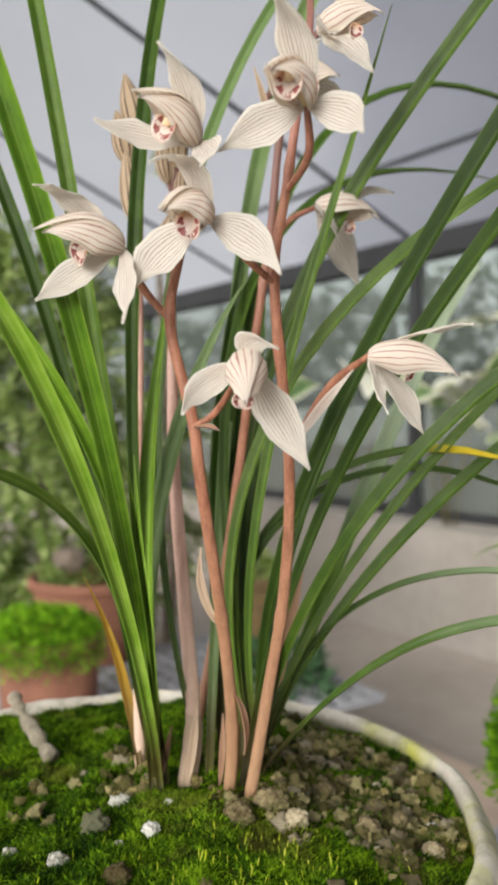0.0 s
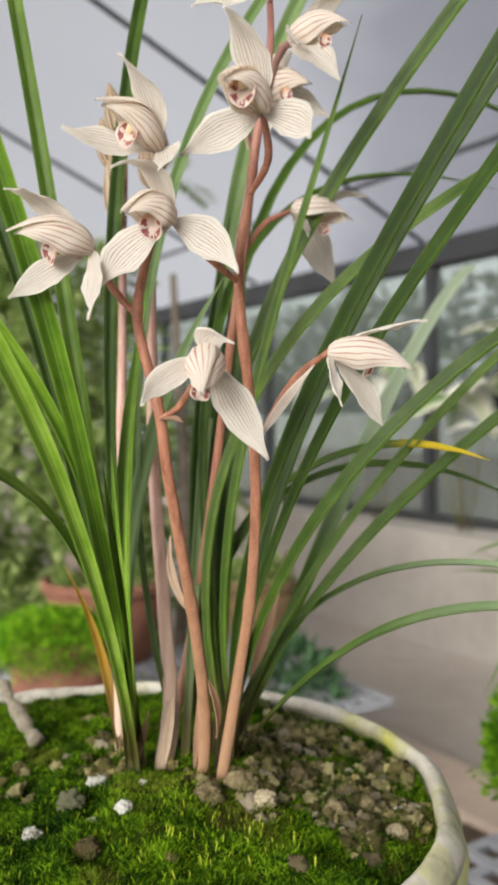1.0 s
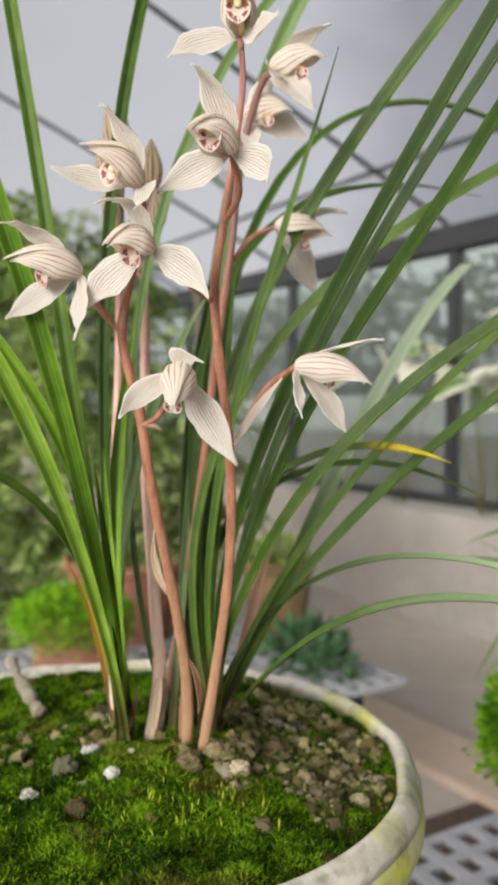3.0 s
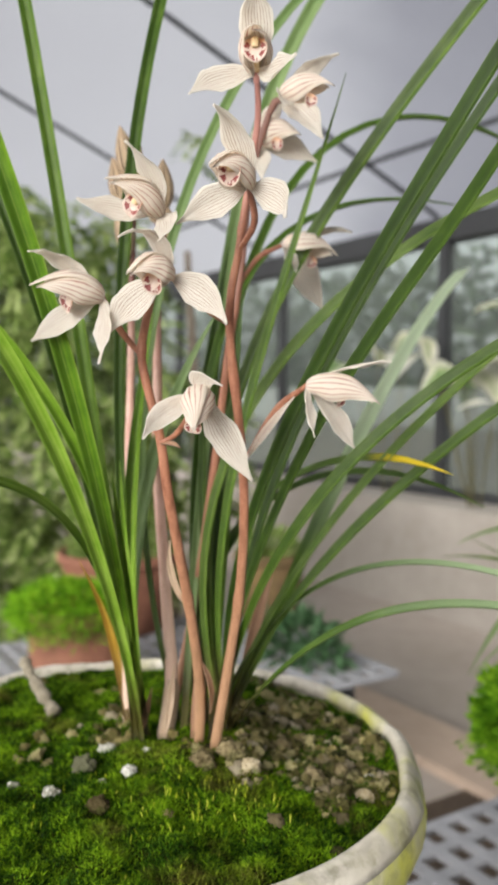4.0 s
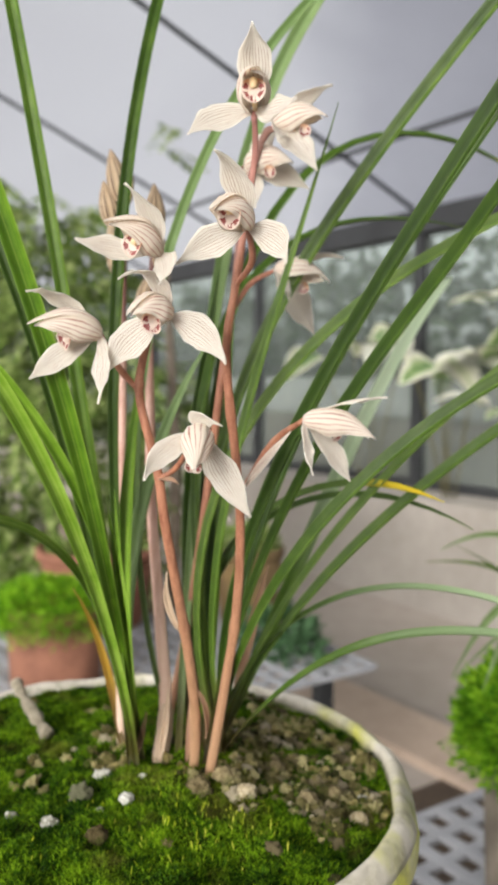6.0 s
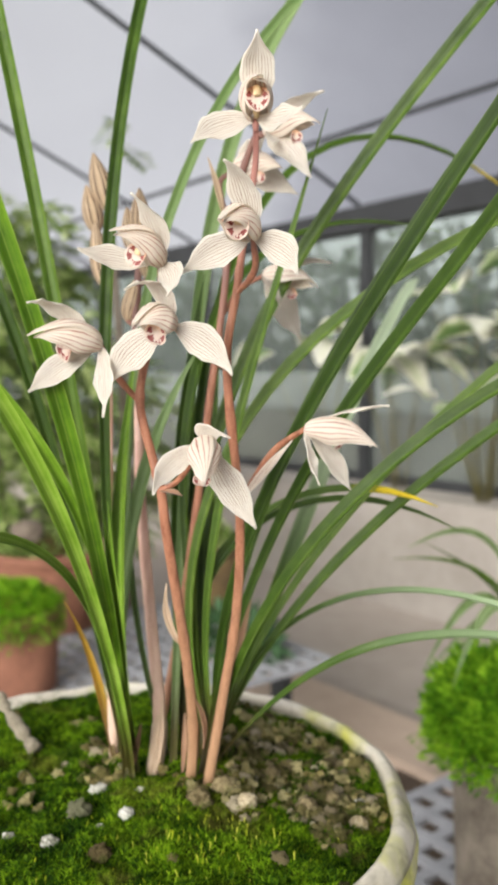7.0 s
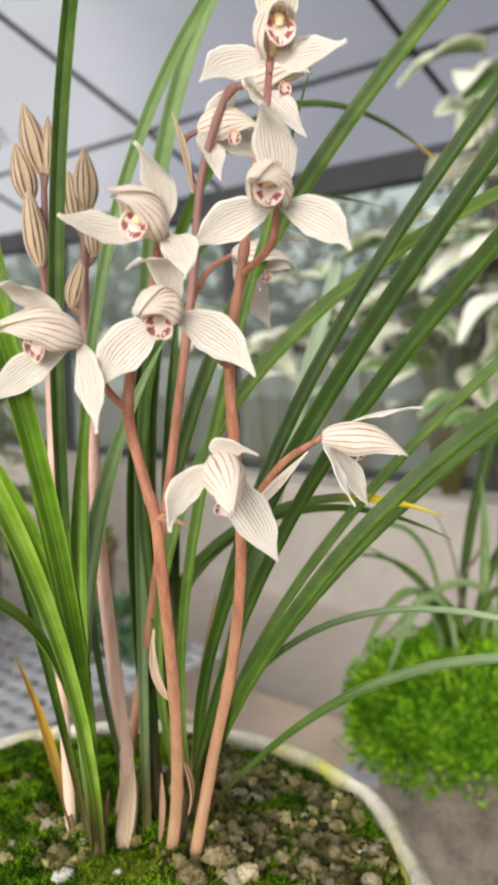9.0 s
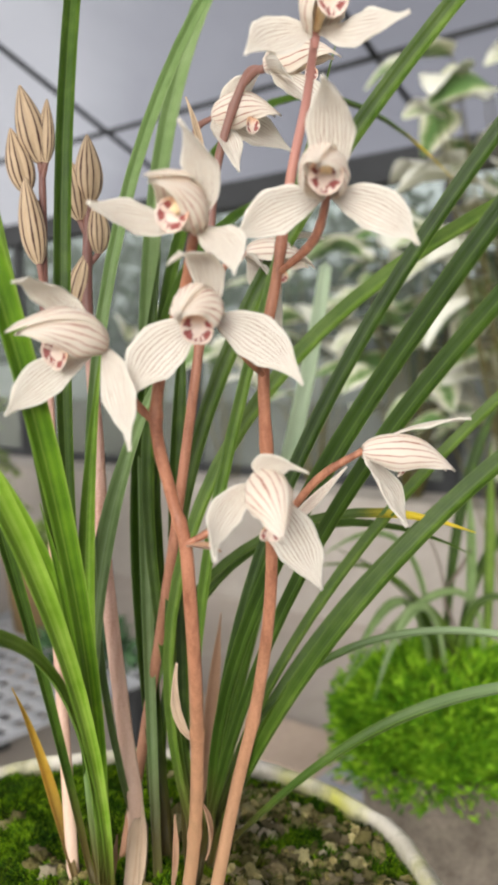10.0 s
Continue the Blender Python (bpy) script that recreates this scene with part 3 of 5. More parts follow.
solid("wall_outer_coping", bm, rough_surface("pale_render", (0.55, 0.55, 0.53), (0.74, 0.74, 0.72), 3, 0.9, 0.002), gh(4.5, 3, 0.864), "pale rendered band along the low outer wall", "wall", kind="structure", smooth=False)

bm = bmesh.new()
rng = random.Random(5)
for k in range(9000):
    p = gh(5.2 + rng.random() * 1.2, -3 + 13 * rng.random(), 0.1 + 2.25 * rng.random() ** 0.9)
    a = Vector((rng.gauss(0, 1), rng.gauss(0, 1), rng.gauss(0, 1))).normalized() * rng.uniform(0.06, 0.12)
    b = a.cross(Vector((rng.gauss(0, 1), rng.gauss(0, 1), rng.gauss(0, 1)))).normalized() * 0.04
    v = [bm.verts.new(p + w) for w in (-a, b, a, -b)]
    bm.faces.new(v)
solid("hedge", bm, HEDGE, gh(5.8, 3, 0), "dark green leafy hedge outside the glass", "hedge", kind="stuff", smooth=False)


# ---------------------------------------------------------------- benches of plastic grid
def bench(name, u0, u1, v0, v1, z, label):
    ob = thing(name, gh((u0 + u1) / 2, (v0 + v1) / 2, 0), label, "bench")
    pitch, bar, deep = 0.056, 0.021, 0.009
    bm = bmesh.new()
    n = int(round((u1 - u0) / pitch))
    m = int(round((v1 - v0) / pitch))
    for i in range(n + 1):
        c = u0 + i * pitch
        box(bm, (c - bar / 2, v0, z - deep), (c + bar / 2, v1, z), GH)
    for j in range(m + 1):
        c = v0 + j * pitch
        box(bm, (u0, c - bar / 2, z - deep - 0.001), (u1, c + bar / 2, z - 0.0015), GH)
    part("grid", bm, GRID, ob, "grey plastic lattice top", smooth=False)
    for u in (u0 + 0.1, u1 - 0.1):
        for v in (v0 + 0.08, v1 - 0.08):
            bm = bmesh.new()
            box(bm, (u - 0.02, v - 0.02, 0), (u + 0.02, v + 0.02, z - deep - 0.002), GH)
            part("leg", bm, STEEL, ob, smooth=False)
    return ob


BENCH = 0.38
bench("plant_bench", -1.2, 1.6, -0.9, 0.895, BENCH, "low bench with grey plastic lattice top")
bench("plant_bench", -1.4, 1.45, 1.5, 2.25, BENCH, "low bench with grey plastic lattice top across the aisle")

# ---------------------------------------------------------------- the main pot
PC = (-0.0505, 0.390)
POT_FOOT = 0.735
bm = bmesh.new()
box(bm, (PC[0] - 0.07, PC[1] - 0.07, BENCH), (PC[0] + 0.07, PC[1] + 0.07, POT_FOOT))
bmesh.ops.bevel(bm, geom=bm.edges[:], offset=0.006, segments=2, affect="EDGES")
solid("pot_stand", bm, CONCRETE, (PC[0], PC[1], BENCH), "plain concrete block under the orchid pot", "stand", smooth=False)

pot = thing("flower_pot", (PC[0], PC[1], POT_FOOT), "cream ceramic bowl pot stained with yellow-green algae", "pot")


def pot_shell(name, prof, mat, label):
    bm = bmesh.new()
    lathe(bm, prof, 96, (PC[0], PC[1], POT_FOOT), name == "rim")
    for v in bm.verts:
        d = 0.0018 * noise.noise(v.co * 22) + 0.0010 * noise.noise(v.co * 70)
        v.co += Vector((v.co.x - PC[0], v.co.y - PC[1], 0)).normalized() * d + Vector((0, 0, d))
    part(name, bm, mat, pot, label)


pot_shell("body", [(0.070, 0), (0.076, 0.004), (0.100, 0.030), (0.126, 0.062), (0.1475, 0.092), (0.1590, 0.110), (0.1640, 0.124), (0.1642, 0.132), (0.1625, 0.138), (0.1603, 0.1418),
                   (0.1575, 0.1420), (0.1512, 0.140), (0.1500, 0.12), (0.13, 0.06), (0.09, 0.03)], POT, "cream wall stained yellow-green by algae")
pot_shell("rim", [(0.1508, 0.1395), (0.1629, 0.1378), (0.1616, 0.1412), (0.1598, 0.1445), (0.1577, 0.1472), (0.1552, 0.1486), (0.1530, 0.1488), (0.1514, 0.1476), (0.1506, 0.1450)], POT_RIM, "flat worn cream rim")


def soil_z(x, y):
    r = math.hypot(x - PC[0], y - PC[1])
    d = math.hypot(x + 0.012, y - 0.378)
    z = 0.879 + 0.012 * math.exp(-(d / 0.07) ** 2) - 0.005 * min(1.0, max(0.0, (x - 0.02) / 0.05)) + 0.003 * math.exp(-((x + 0.07) ** 2 + (y - 0.34) ** 2) / 0.004)
    z += 0.006 * noise.noise(Vector((x * 38, y * 38, 1.0))) + 0.0035 * noise.noise(Vector((x * 85, y * 85, 4.0)))
    return z - 0.0015 * max(0.0, (r - 0.125) / 0.025) ** 2


bm = bmesh.new()
N = 90
grid_v = {}
for i in range(N + 1):
    for j in range(N + 1):
        x = PC[0] + 0.1500 * (2 * i / N - 1)
        y = PC[1] + 0.1500 * (2 * j / N - 1)
        if math.hypot(x - PC[0], y - PC[1]) <= 0.1500:
            grid_v[i, j] = bm.verts.new((x, y, soil_z(x, y)))
for (i, j) in list(grid_v):
    q = [grid_v.get(k) for k in ((i, j), (i + 1, j), (i + 1, j + 1), (i, j + 1))]
    if all(q):
        bm.faces.new(q)
solid("soil", bm, SOIL, (PC[0], PC[1], 0.879), "dark damp potting soil inside the bowl", "soil", kind="stuff")


def mossy(x, y):
    """How mossy the soil is, 0 to 1: thick in front and to one side, thin among the gravel."""
    bare = math.exp(-(((x - 0.045) / 0.055) ** 2 + ((y - 0.425) / 0.06) ** 2)) + 0.9 * math.exp(-(((x + 0.075) / 0.035) ** 2 + ((y - 0.405) / 0.028) ** 2))
    bare += 0.8 * math.exp(-(((x - 0.07) / 0.03) ** 2 + ((y - 0.37) / 0.03) ** 2)) + 0.7 * math.exp(-((x / 0.05) ** 2 + ((y - 0.375) / 0.02) ** 2))
    bare -= 1.0 * math.exp(-(((x - 0.057) / 0.018) ** 2 + ((y - 0.421) / 0.014) ** 2))
    return max(0.46, 1.25 - 1.0 * bare + 0.9 * noise.noise(Vector((x * 42, y * 42, 9.0))))


rng = random.Random(11)
verts, faces = [], []
count = 0
while count < 200000:
    r, a = 0.1500 * math.sqrt(rng.random()), rng.random() * 2 * math.pi
    x, y = PC[0] + r * math.cos(a), PC[1] + r * math.sin(a)
    if rng.random() > mossy(x, y):
        count += 0.25
        continue
    count += 1
    h = rng.uniform(0.0015, 0.0045) * (1.0 + 0.8 * noise.noise(Vector((x * 75, y * 75, 2.0))))
    w = rng.uniform(0.00028, 0.00058)
    an = rng.random() * math.pi
    lean = Vector((rng.gauss(0, 0.65), rng.gauss(0, 0.65), 1)).normalized() * h
    p = Vector((x, y, soil_z(x, y) - 0.0006))
    s = Vector((math.cos(an), math.sin(an), 0)) * w
    bend = Vector((lean.x, lean.y, -0.1 * h)) * 0.4
    k = len(verts)
    verts += [p - s, p + s, p + lean * 0.6 + s * 0.8, p + lean * 0.6 - s * 0.8, p + lean + bend]
    faces += [(k, k + 1, k + 2, k + 3), (k + 3, k + 2, k + 4)]
me = bpy.data.meshes.new("moss")
me.from_pydata([tuple(v - Vector((PC[0], PC[1], 0.879))) for v in verts], [], faces)
me.materials.append(MOSS)
ob = new("moss", me)
ob.location = (PC[0], PC[1], 0.879)
tagged(ob, "bright green cushion moss over the potting soil", "moss", kind="stuff")

# pale spore stalks standing out of the moss
rng = random.Random(19)
verts, faces = [], []
for k in range(130):
    if k < 80:
        x, y = rng.gauss(0.004, 0.022), rng.gauss(0.322, 0.014)
    else:
        r, a = 0.13 * math.sqrt(rng.random()), rng.random() * 2 * math.pi
        x, y = PC[0] + r * math.cos(a), PC[1] - abs(r * math.sin(a))
    if math.hypot(x - PC[0], y - PC[1]) > 0.14:
        continue
    h = rng.uniform(0.0025, 0.0055)
    w = rng.uniform(0.0002, 0.0004)
    p = Vector((x - PC[0], y - PC[1], soil_z(x, y) - 0.879))
    top = p + Vector((rng.gauss(0, 0.2) * h, rng.gauss(0, 0.2) * h, h))
    for s in (Vector((w, 0, 0)), Vector((0, w, 0))):
        n = len(verts)
        verts += [tuple(q) for q in (p - s * 0.6, p + s * 0.6, p.lerp(top, 0.7) + s, top, p.lerp(top, 0.7) - s)]
        faces.append((n, n + 1, n + 2, n + 3, n + 4))
me = bpy.data.meshes.new("moss_stalks")
me.from_pydata(verts, [], faces)
me.materials.append(MOSS_TIP)
ob = new("moss_stalks", me)
ob.location = (PC[0], PC[1], 0.879)
tagged(ob, "pale yellow-green spore stalks rising from moss", "moss", kind="stuff")

# gravel
rng = random.Random(3)
bm = bmesh.new()
bmesh.ops.create_icosphere(bm, subdivisions=2, radius=1.0)
bm.verts.index_update()
crumb_v = [v.co.copy() for v in bm.verts]
crumb_f = [[v.index for v in f.verts] for f in bm.faces]
bm.free()
verts, faces = [], []
done = 0
while done < 2600:
    r, a = 0.147 * math.sqrt(rng.random()), rng.random() * 2 * math.pi
    x, y = PC[0] + r * math.cos(a), PC[1] + r * math.sin(a)
    if rng.random() < mossy(x, y) * 1.2 - (0.2 if x > 0.0 else -0.15):
        done += 0.15
        continue
    done += 1
    s = rng.uniform(0.0010, 0.0028) if rng.random() < 0.8 else rng.uniform(0.0026, 0.0040)
    at = Vector((x - PC[0], y - PC[1], soil_z(x, y) + s * 0.25 - 0.879))
    turn = Euler((rng.random() * 6, rng.random() * 6, rng.random() * 6)).to_matrix()
    flat = Vector((s, s * rng.uniform(0.6, 1), s * rng.uniform(0.5, 0.9)))
    off = Vector((rng.random() * 60, rng.random() * 60, 0))
    k = len(verts)
    for d in crumb_v:
        g = 1 + 0.55 * noise.noise(d * 1.3 + off) + 0.4 * noise.noise(d * 3.3 + off)
        verts.append(tuple(at + turn @ Vector((d.x * flat.x, d.y * flat.y, d.z * flat.z)) * g))
    faces += [[k + q for q in f] for f in crumb_f]
me = bpy.data.meshes.new("gravel")
me.from_pydata(verts, [], faces)
me.materials.append(GRAVEL)
ob = new("gravel", me)
ob.location = (PC[0], PC[1], 0.879)
tagged(ob, "grey-brown pumice gravel among the moss", "gravel", kind="stuff")


def stone(x, y, size, mat, label, seed):
    bm = bmesh.new()
    z = soil_z(x, y)
    ball(bm, (x, y, z + size * 0.35), (size * 0.70, size * 0.56, size * 0.54), seed, 4, 0.42)
    solid("stone", bm, mat, (x, y, z), label, "stone", "stones in the pot")


stone(-0.0645, 0.349, 0.0085, STONE_WHITE, "small rough white pumice stone on moss", 1.1)
stone(-0.057, 0.372, 0.0065, STONE_WHITE, "small rough white pumice stone on moss", 2.2)
stone(-0.0405, 0.343, 0.0055, STONE_WHITE, "small rough grey pumice stone on moss", 3.3)
stone(-0.0755, 0.328, 0.006, STONE_WHITE, "small rough white pumice stone on moss", 4.1)
stone(-0.053, 0.337, 0.003, STONE_WHITE, "tiny rough white pumice stone on moss", 5.3)
stone(-0.0346, 0.361, 0.003, STONE_WHITE, "tiny rough white pumice stone on moss", 6.3)
stone(-0.050, 0.316, 0.0075, STONE_TAN, "rounded tan stone half sunk in moss", 7.7)
stone(-0.004, 0.350, 0.0092, STONE_TAN, "rough tan pumice stone before the stems", 8.8)
stone(0.009, 0.358, 0.0085, STONE_TAN, "rough tan pumice stone before the stems", 9.4)
stone(0.020, 0.349, 0.007, STONE_TAN, "rough tan pumice stone before the stems", 10.4)
stone(0.052, 0.362, 0.0078, STONE_TAN, "rough tan pumice stone in gravel", 12.9)
stone(0.066, 0.372, 0.0072, STONE_TAN, "rough tan pumice stone in gravel", 14.2)
stone(0.036, 0.395, 0.008, STONE_TAN, "rough tan pumice stone in gravel", 15.9)
stone(0.078, 0.352, 0.007, STONE_TAN, "rough tan pumice stone in gravel", 17.1)
stone(-0.097, 0.336, 0.004, STONE_WHITE, "tiny rough white pumice stone on moss", 18.0)
stone(0.083, 0.375, 0.004, STONE_WHITE, "tiny rough white pumice stone in gravel", 19.0)

# larger pieces of the gravel, lying loose
rng = random.Random(29)
shapes = []
for k in range(7):
    bm = bmesh.new()
    ball(bm, (0, 0, 0), (1.0, 0.8, 0.72), 31.0 + 3.7 * k, 3, 0.8)
    shapes.append(finish("gravel_stone", bm, STONE_TAN if k in (1, 4) else GRAVEL, smooth=True))
laid = []
while len(laid) < 270:
    r, a = 0.142 * math.sqrt(rng.random()), rng.random() * 2 * math.pi
    x, y = PC[0] + r * math.cos(a), PC[1] + r * math.sin(a)
    s = rng.uniform(0.0020, 0.0047)
    if rng.random() < mossy(x, y) * 1.15 - (0.25 if x > 0 else 0.0) or any(math.hypot(x - q[0], y - q[1]) < 0.62 * (s + q[2]) for q in laid) or math.hypot(x + 0.012, y - 0.385) < 0.026 or (x < -0.03 and rng.random() < 0.7):
        continue
    laid.append((x, y, s))
    ob = new("gravel_stone", shapes[len(laid) % 7])
    ob.matrix_world = pose(x, y, soil_z(x, y) + 0.3 * s, rng.uniform(-40, 40), rng.uniform(-40, 40), rng.random() * 360) @ Matrix.Diagonal((s, s, s, 1))
    tagged(ob, "rough grey-brown pumice piece lying among the gravel", "stone", "gravel pieces in the pot")

bm = bmesh.new()
tube(bm, spline([(-0.131, 0.463, 0.908), (-0.124, 0.455, 0.900), (-0.112, 0.444, 0.890), (-0.103, 0.434, 0.884)], 4), lambda u: 0.0030 + 0.0009 * math.sin(14 * u) + 0.0009 * math.sin(31 * u) + 0.0012 * u, 9)
solid("dead_twig", bm, TWIG, (-0.103, 0.434, 0.882), "short bleached dead twig lying on moss", "twig")

# ---------------------------------------------------------------- the orchid
FOOT = (-0.012, 0.385, 0.893)
orchid = thing("orchid", FOOT, "flowering cymbidium orchid with striped cream flowers and strap leaves", "orchid")


def leaf(p0, p1, p2, p3, wide, facing=(0, -0.9, 0.45), beyond=0.0, mat=None, label="", droop=0.25, twist=0.0, tip=0.82):
    line = bezier((p0, p1, p2, p3), 22)
    if beyond:
        step = (line[-1] - line[-3]).normalized() * beyond / 8
        for k in range(8):
            step = step + Vector((0, 0, -droop * beyond / 90))
            line.append(line[-1] + step)
    bm = bmesh.new()

    def width(u):
        w = min(1.0, 0.42 + 1.35 * u)
        if u > tip:
            w *= max(0.04, 1 - ((u - tip) / (1 - tip)) ** 1.6)
        return wide * w
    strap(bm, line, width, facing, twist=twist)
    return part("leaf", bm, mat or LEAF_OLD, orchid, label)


YG, DG = LEAF_YOUNG_SUNLIT, LEAF_OLD
# bright fan
leaf((-0.045, 0.378, 0.890), (-0.045, 0.356, 0.980), (-0.063, 0.322, 1.030), (-0.088, 0.280, 1.042), 0.0058, (0.5, -0.6, 0.6), 0.06, DG, droop=0.6)
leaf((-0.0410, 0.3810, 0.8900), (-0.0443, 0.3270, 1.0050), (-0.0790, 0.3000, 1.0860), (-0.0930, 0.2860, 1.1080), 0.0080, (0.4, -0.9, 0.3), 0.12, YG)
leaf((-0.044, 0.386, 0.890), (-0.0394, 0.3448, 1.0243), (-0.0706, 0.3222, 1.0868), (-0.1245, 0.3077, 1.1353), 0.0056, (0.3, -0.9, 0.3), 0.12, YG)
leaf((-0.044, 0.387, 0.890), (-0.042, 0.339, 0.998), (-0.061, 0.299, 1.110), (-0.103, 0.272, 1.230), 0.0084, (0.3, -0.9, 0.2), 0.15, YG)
leaf((-0.043, 0.390, 0.890), (-0.042, 0.3465, 0.931), (-0.053, 0.335, 1.061), (-0.099, 0.362, 1.281), 0.0066, (0.2, -0.9, 0.2), 0.15, DG)
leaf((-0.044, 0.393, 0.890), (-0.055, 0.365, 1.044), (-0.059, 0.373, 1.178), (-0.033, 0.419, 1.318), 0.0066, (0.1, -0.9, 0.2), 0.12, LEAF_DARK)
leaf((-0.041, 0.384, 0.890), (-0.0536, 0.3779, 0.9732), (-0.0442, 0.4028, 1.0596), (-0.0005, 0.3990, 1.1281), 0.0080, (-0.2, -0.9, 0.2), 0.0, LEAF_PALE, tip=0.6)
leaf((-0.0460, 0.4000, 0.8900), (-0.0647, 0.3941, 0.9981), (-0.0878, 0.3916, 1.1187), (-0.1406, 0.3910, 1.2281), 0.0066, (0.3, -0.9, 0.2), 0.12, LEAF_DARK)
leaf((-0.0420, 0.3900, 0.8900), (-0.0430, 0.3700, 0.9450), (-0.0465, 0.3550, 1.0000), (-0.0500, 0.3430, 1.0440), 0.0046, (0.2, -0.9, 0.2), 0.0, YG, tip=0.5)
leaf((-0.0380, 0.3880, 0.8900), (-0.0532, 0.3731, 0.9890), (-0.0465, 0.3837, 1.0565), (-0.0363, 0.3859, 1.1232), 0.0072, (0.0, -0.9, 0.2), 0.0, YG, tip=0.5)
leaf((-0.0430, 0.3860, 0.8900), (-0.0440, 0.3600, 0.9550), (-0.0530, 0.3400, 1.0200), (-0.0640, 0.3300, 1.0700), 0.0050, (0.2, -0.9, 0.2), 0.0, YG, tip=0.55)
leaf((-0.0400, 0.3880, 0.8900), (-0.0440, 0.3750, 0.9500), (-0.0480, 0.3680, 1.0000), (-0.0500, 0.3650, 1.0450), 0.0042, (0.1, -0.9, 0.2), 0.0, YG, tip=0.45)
# behind the stems
leaf((-0.021, 0.401, 0.890), (-0.070, 0.382, 1.067), (-0.034, 0.395, 1.224), (0.058, 0.450, 1.333), 0.0056, (0.1, -0.9, 0.2), 0.1, LEAF_PALE)
leaf((-0.019, 0.392, 0.890), (-0.013, 0.459, 1.109), (-0.005, 0.508, 1.248), (0.056, 0.513, 1.348), 0.0095, (0.1, -0.95, 0.1), 0.1, LEAF_PALE)
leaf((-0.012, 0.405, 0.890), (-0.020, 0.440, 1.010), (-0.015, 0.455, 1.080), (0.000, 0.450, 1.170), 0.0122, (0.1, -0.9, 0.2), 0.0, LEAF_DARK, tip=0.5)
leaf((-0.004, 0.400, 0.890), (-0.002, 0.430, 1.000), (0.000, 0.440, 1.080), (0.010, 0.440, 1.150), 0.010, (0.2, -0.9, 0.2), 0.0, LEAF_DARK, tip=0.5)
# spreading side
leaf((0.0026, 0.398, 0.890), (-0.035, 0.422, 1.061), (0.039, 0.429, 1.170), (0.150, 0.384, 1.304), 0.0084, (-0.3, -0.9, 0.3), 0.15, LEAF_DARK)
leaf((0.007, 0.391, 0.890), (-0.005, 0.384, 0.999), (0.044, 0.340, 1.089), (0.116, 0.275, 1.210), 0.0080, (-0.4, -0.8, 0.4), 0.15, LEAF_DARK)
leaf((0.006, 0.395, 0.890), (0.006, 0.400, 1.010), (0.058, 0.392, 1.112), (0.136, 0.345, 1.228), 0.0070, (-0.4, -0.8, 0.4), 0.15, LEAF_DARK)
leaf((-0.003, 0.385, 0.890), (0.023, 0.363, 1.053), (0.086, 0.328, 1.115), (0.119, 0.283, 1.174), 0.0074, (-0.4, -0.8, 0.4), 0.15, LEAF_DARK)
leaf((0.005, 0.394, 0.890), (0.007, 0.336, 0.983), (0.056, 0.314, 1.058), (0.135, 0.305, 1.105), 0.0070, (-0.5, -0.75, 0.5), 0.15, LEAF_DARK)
leaf((0.001, 0.395, 0.890), (0.023, 0.411, 0.952), (0.082, 0.402, 1.022), (0.161, 0.379, 1.083), 0.0068, (-0.5, -0.75, 0.5), 0.14, DG)
leaf((0.003, 0.395, 0.890), (0.020, 0.405, 0.960), (0.075, 0.400, 1.037), (0.150, 0.375, 1.108), 0.0056, (-0.5, -0.75, 0.5), 0.14, DG)
leaf((-0.012, 0.420, 0.890), (-0.030, 0.469, 0.985), (0.041, 0.429, 1.068), (0.1214, 0.368, 1.040), 0.0058, (-0.2, -0.6, 0.8), 0.0, LEAF_TIPPED, "leaf with a yellowed tip", tip=0.85)
leaf((-0.0065, 0.412, 0.890), (-0.030, 0.440, 1.011), (0.059, 0.440, 1.065), (0.150, 0.418, 1.017), 0.0058, (-0.2, -0.5, 0.9), 0.0, DG, tip=0.75)
leaf((-0.002, 0.391, 0.890), (0.021, 0.409, 0.972), (0.085, 0.409, 1.001), (0.157, 0.370, 0.985), 0.0048, (-0.2, -0.35, 0.9), 0.10, LEAF_SHEEN_END)
leaf((0.005, 0.396, 0.890), (0.044, 0.360, 0.957), (0.082, 0.341, 0.984), (0.146, 0.345, 0.976), 0.0062, (-0.3, -0.4, 0.9), 0.10, LEAF_SHEEN_END)
leaf((0.003, 0.402, 0.890), (-0.043, 0.485, 1.215), (0.079, 0.560, 1.359), (0.266, 0.645, 1.256), 0.0075, (-0.2, -0.7, 0.7), 0.0, LEAF_ARCHED, "long arching leaf yellowing at its tip", tip=0.8)
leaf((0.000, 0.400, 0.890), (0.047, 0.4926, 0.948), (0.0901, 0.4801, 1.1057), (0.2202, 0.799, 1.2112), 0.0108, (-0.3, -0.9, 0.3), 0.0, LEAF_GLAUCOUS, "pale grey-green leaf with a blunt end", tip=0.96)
leaf((0.008, 0.400, 0.890), (-0.020, 0.390, 1.000), (0.030, 0.392, 1.120), (0.0645, 0.385, 1.248), 0.0052, (-0.3, -0.9, 0.3), 0.0, DG, tip=0.6)
leaf((0.008, 0.400, 0.890), (-0.047, 0.430, 1.120), (0.008, 0.480, 1.233), (0.174, 0.561, 1.216), 0.0068, (-0.2, -0.6, 0.8), 0.0, DG, tip=0.7)
leaf((0.004, 0.399, 0.890), (-0.0435, 0.413, 1.040), (0.037, 0.406, 1.154), (0.219, 0.372, 1.215), 0.0076, (-0.3, -0.8, 0.5), 0.12, DG)
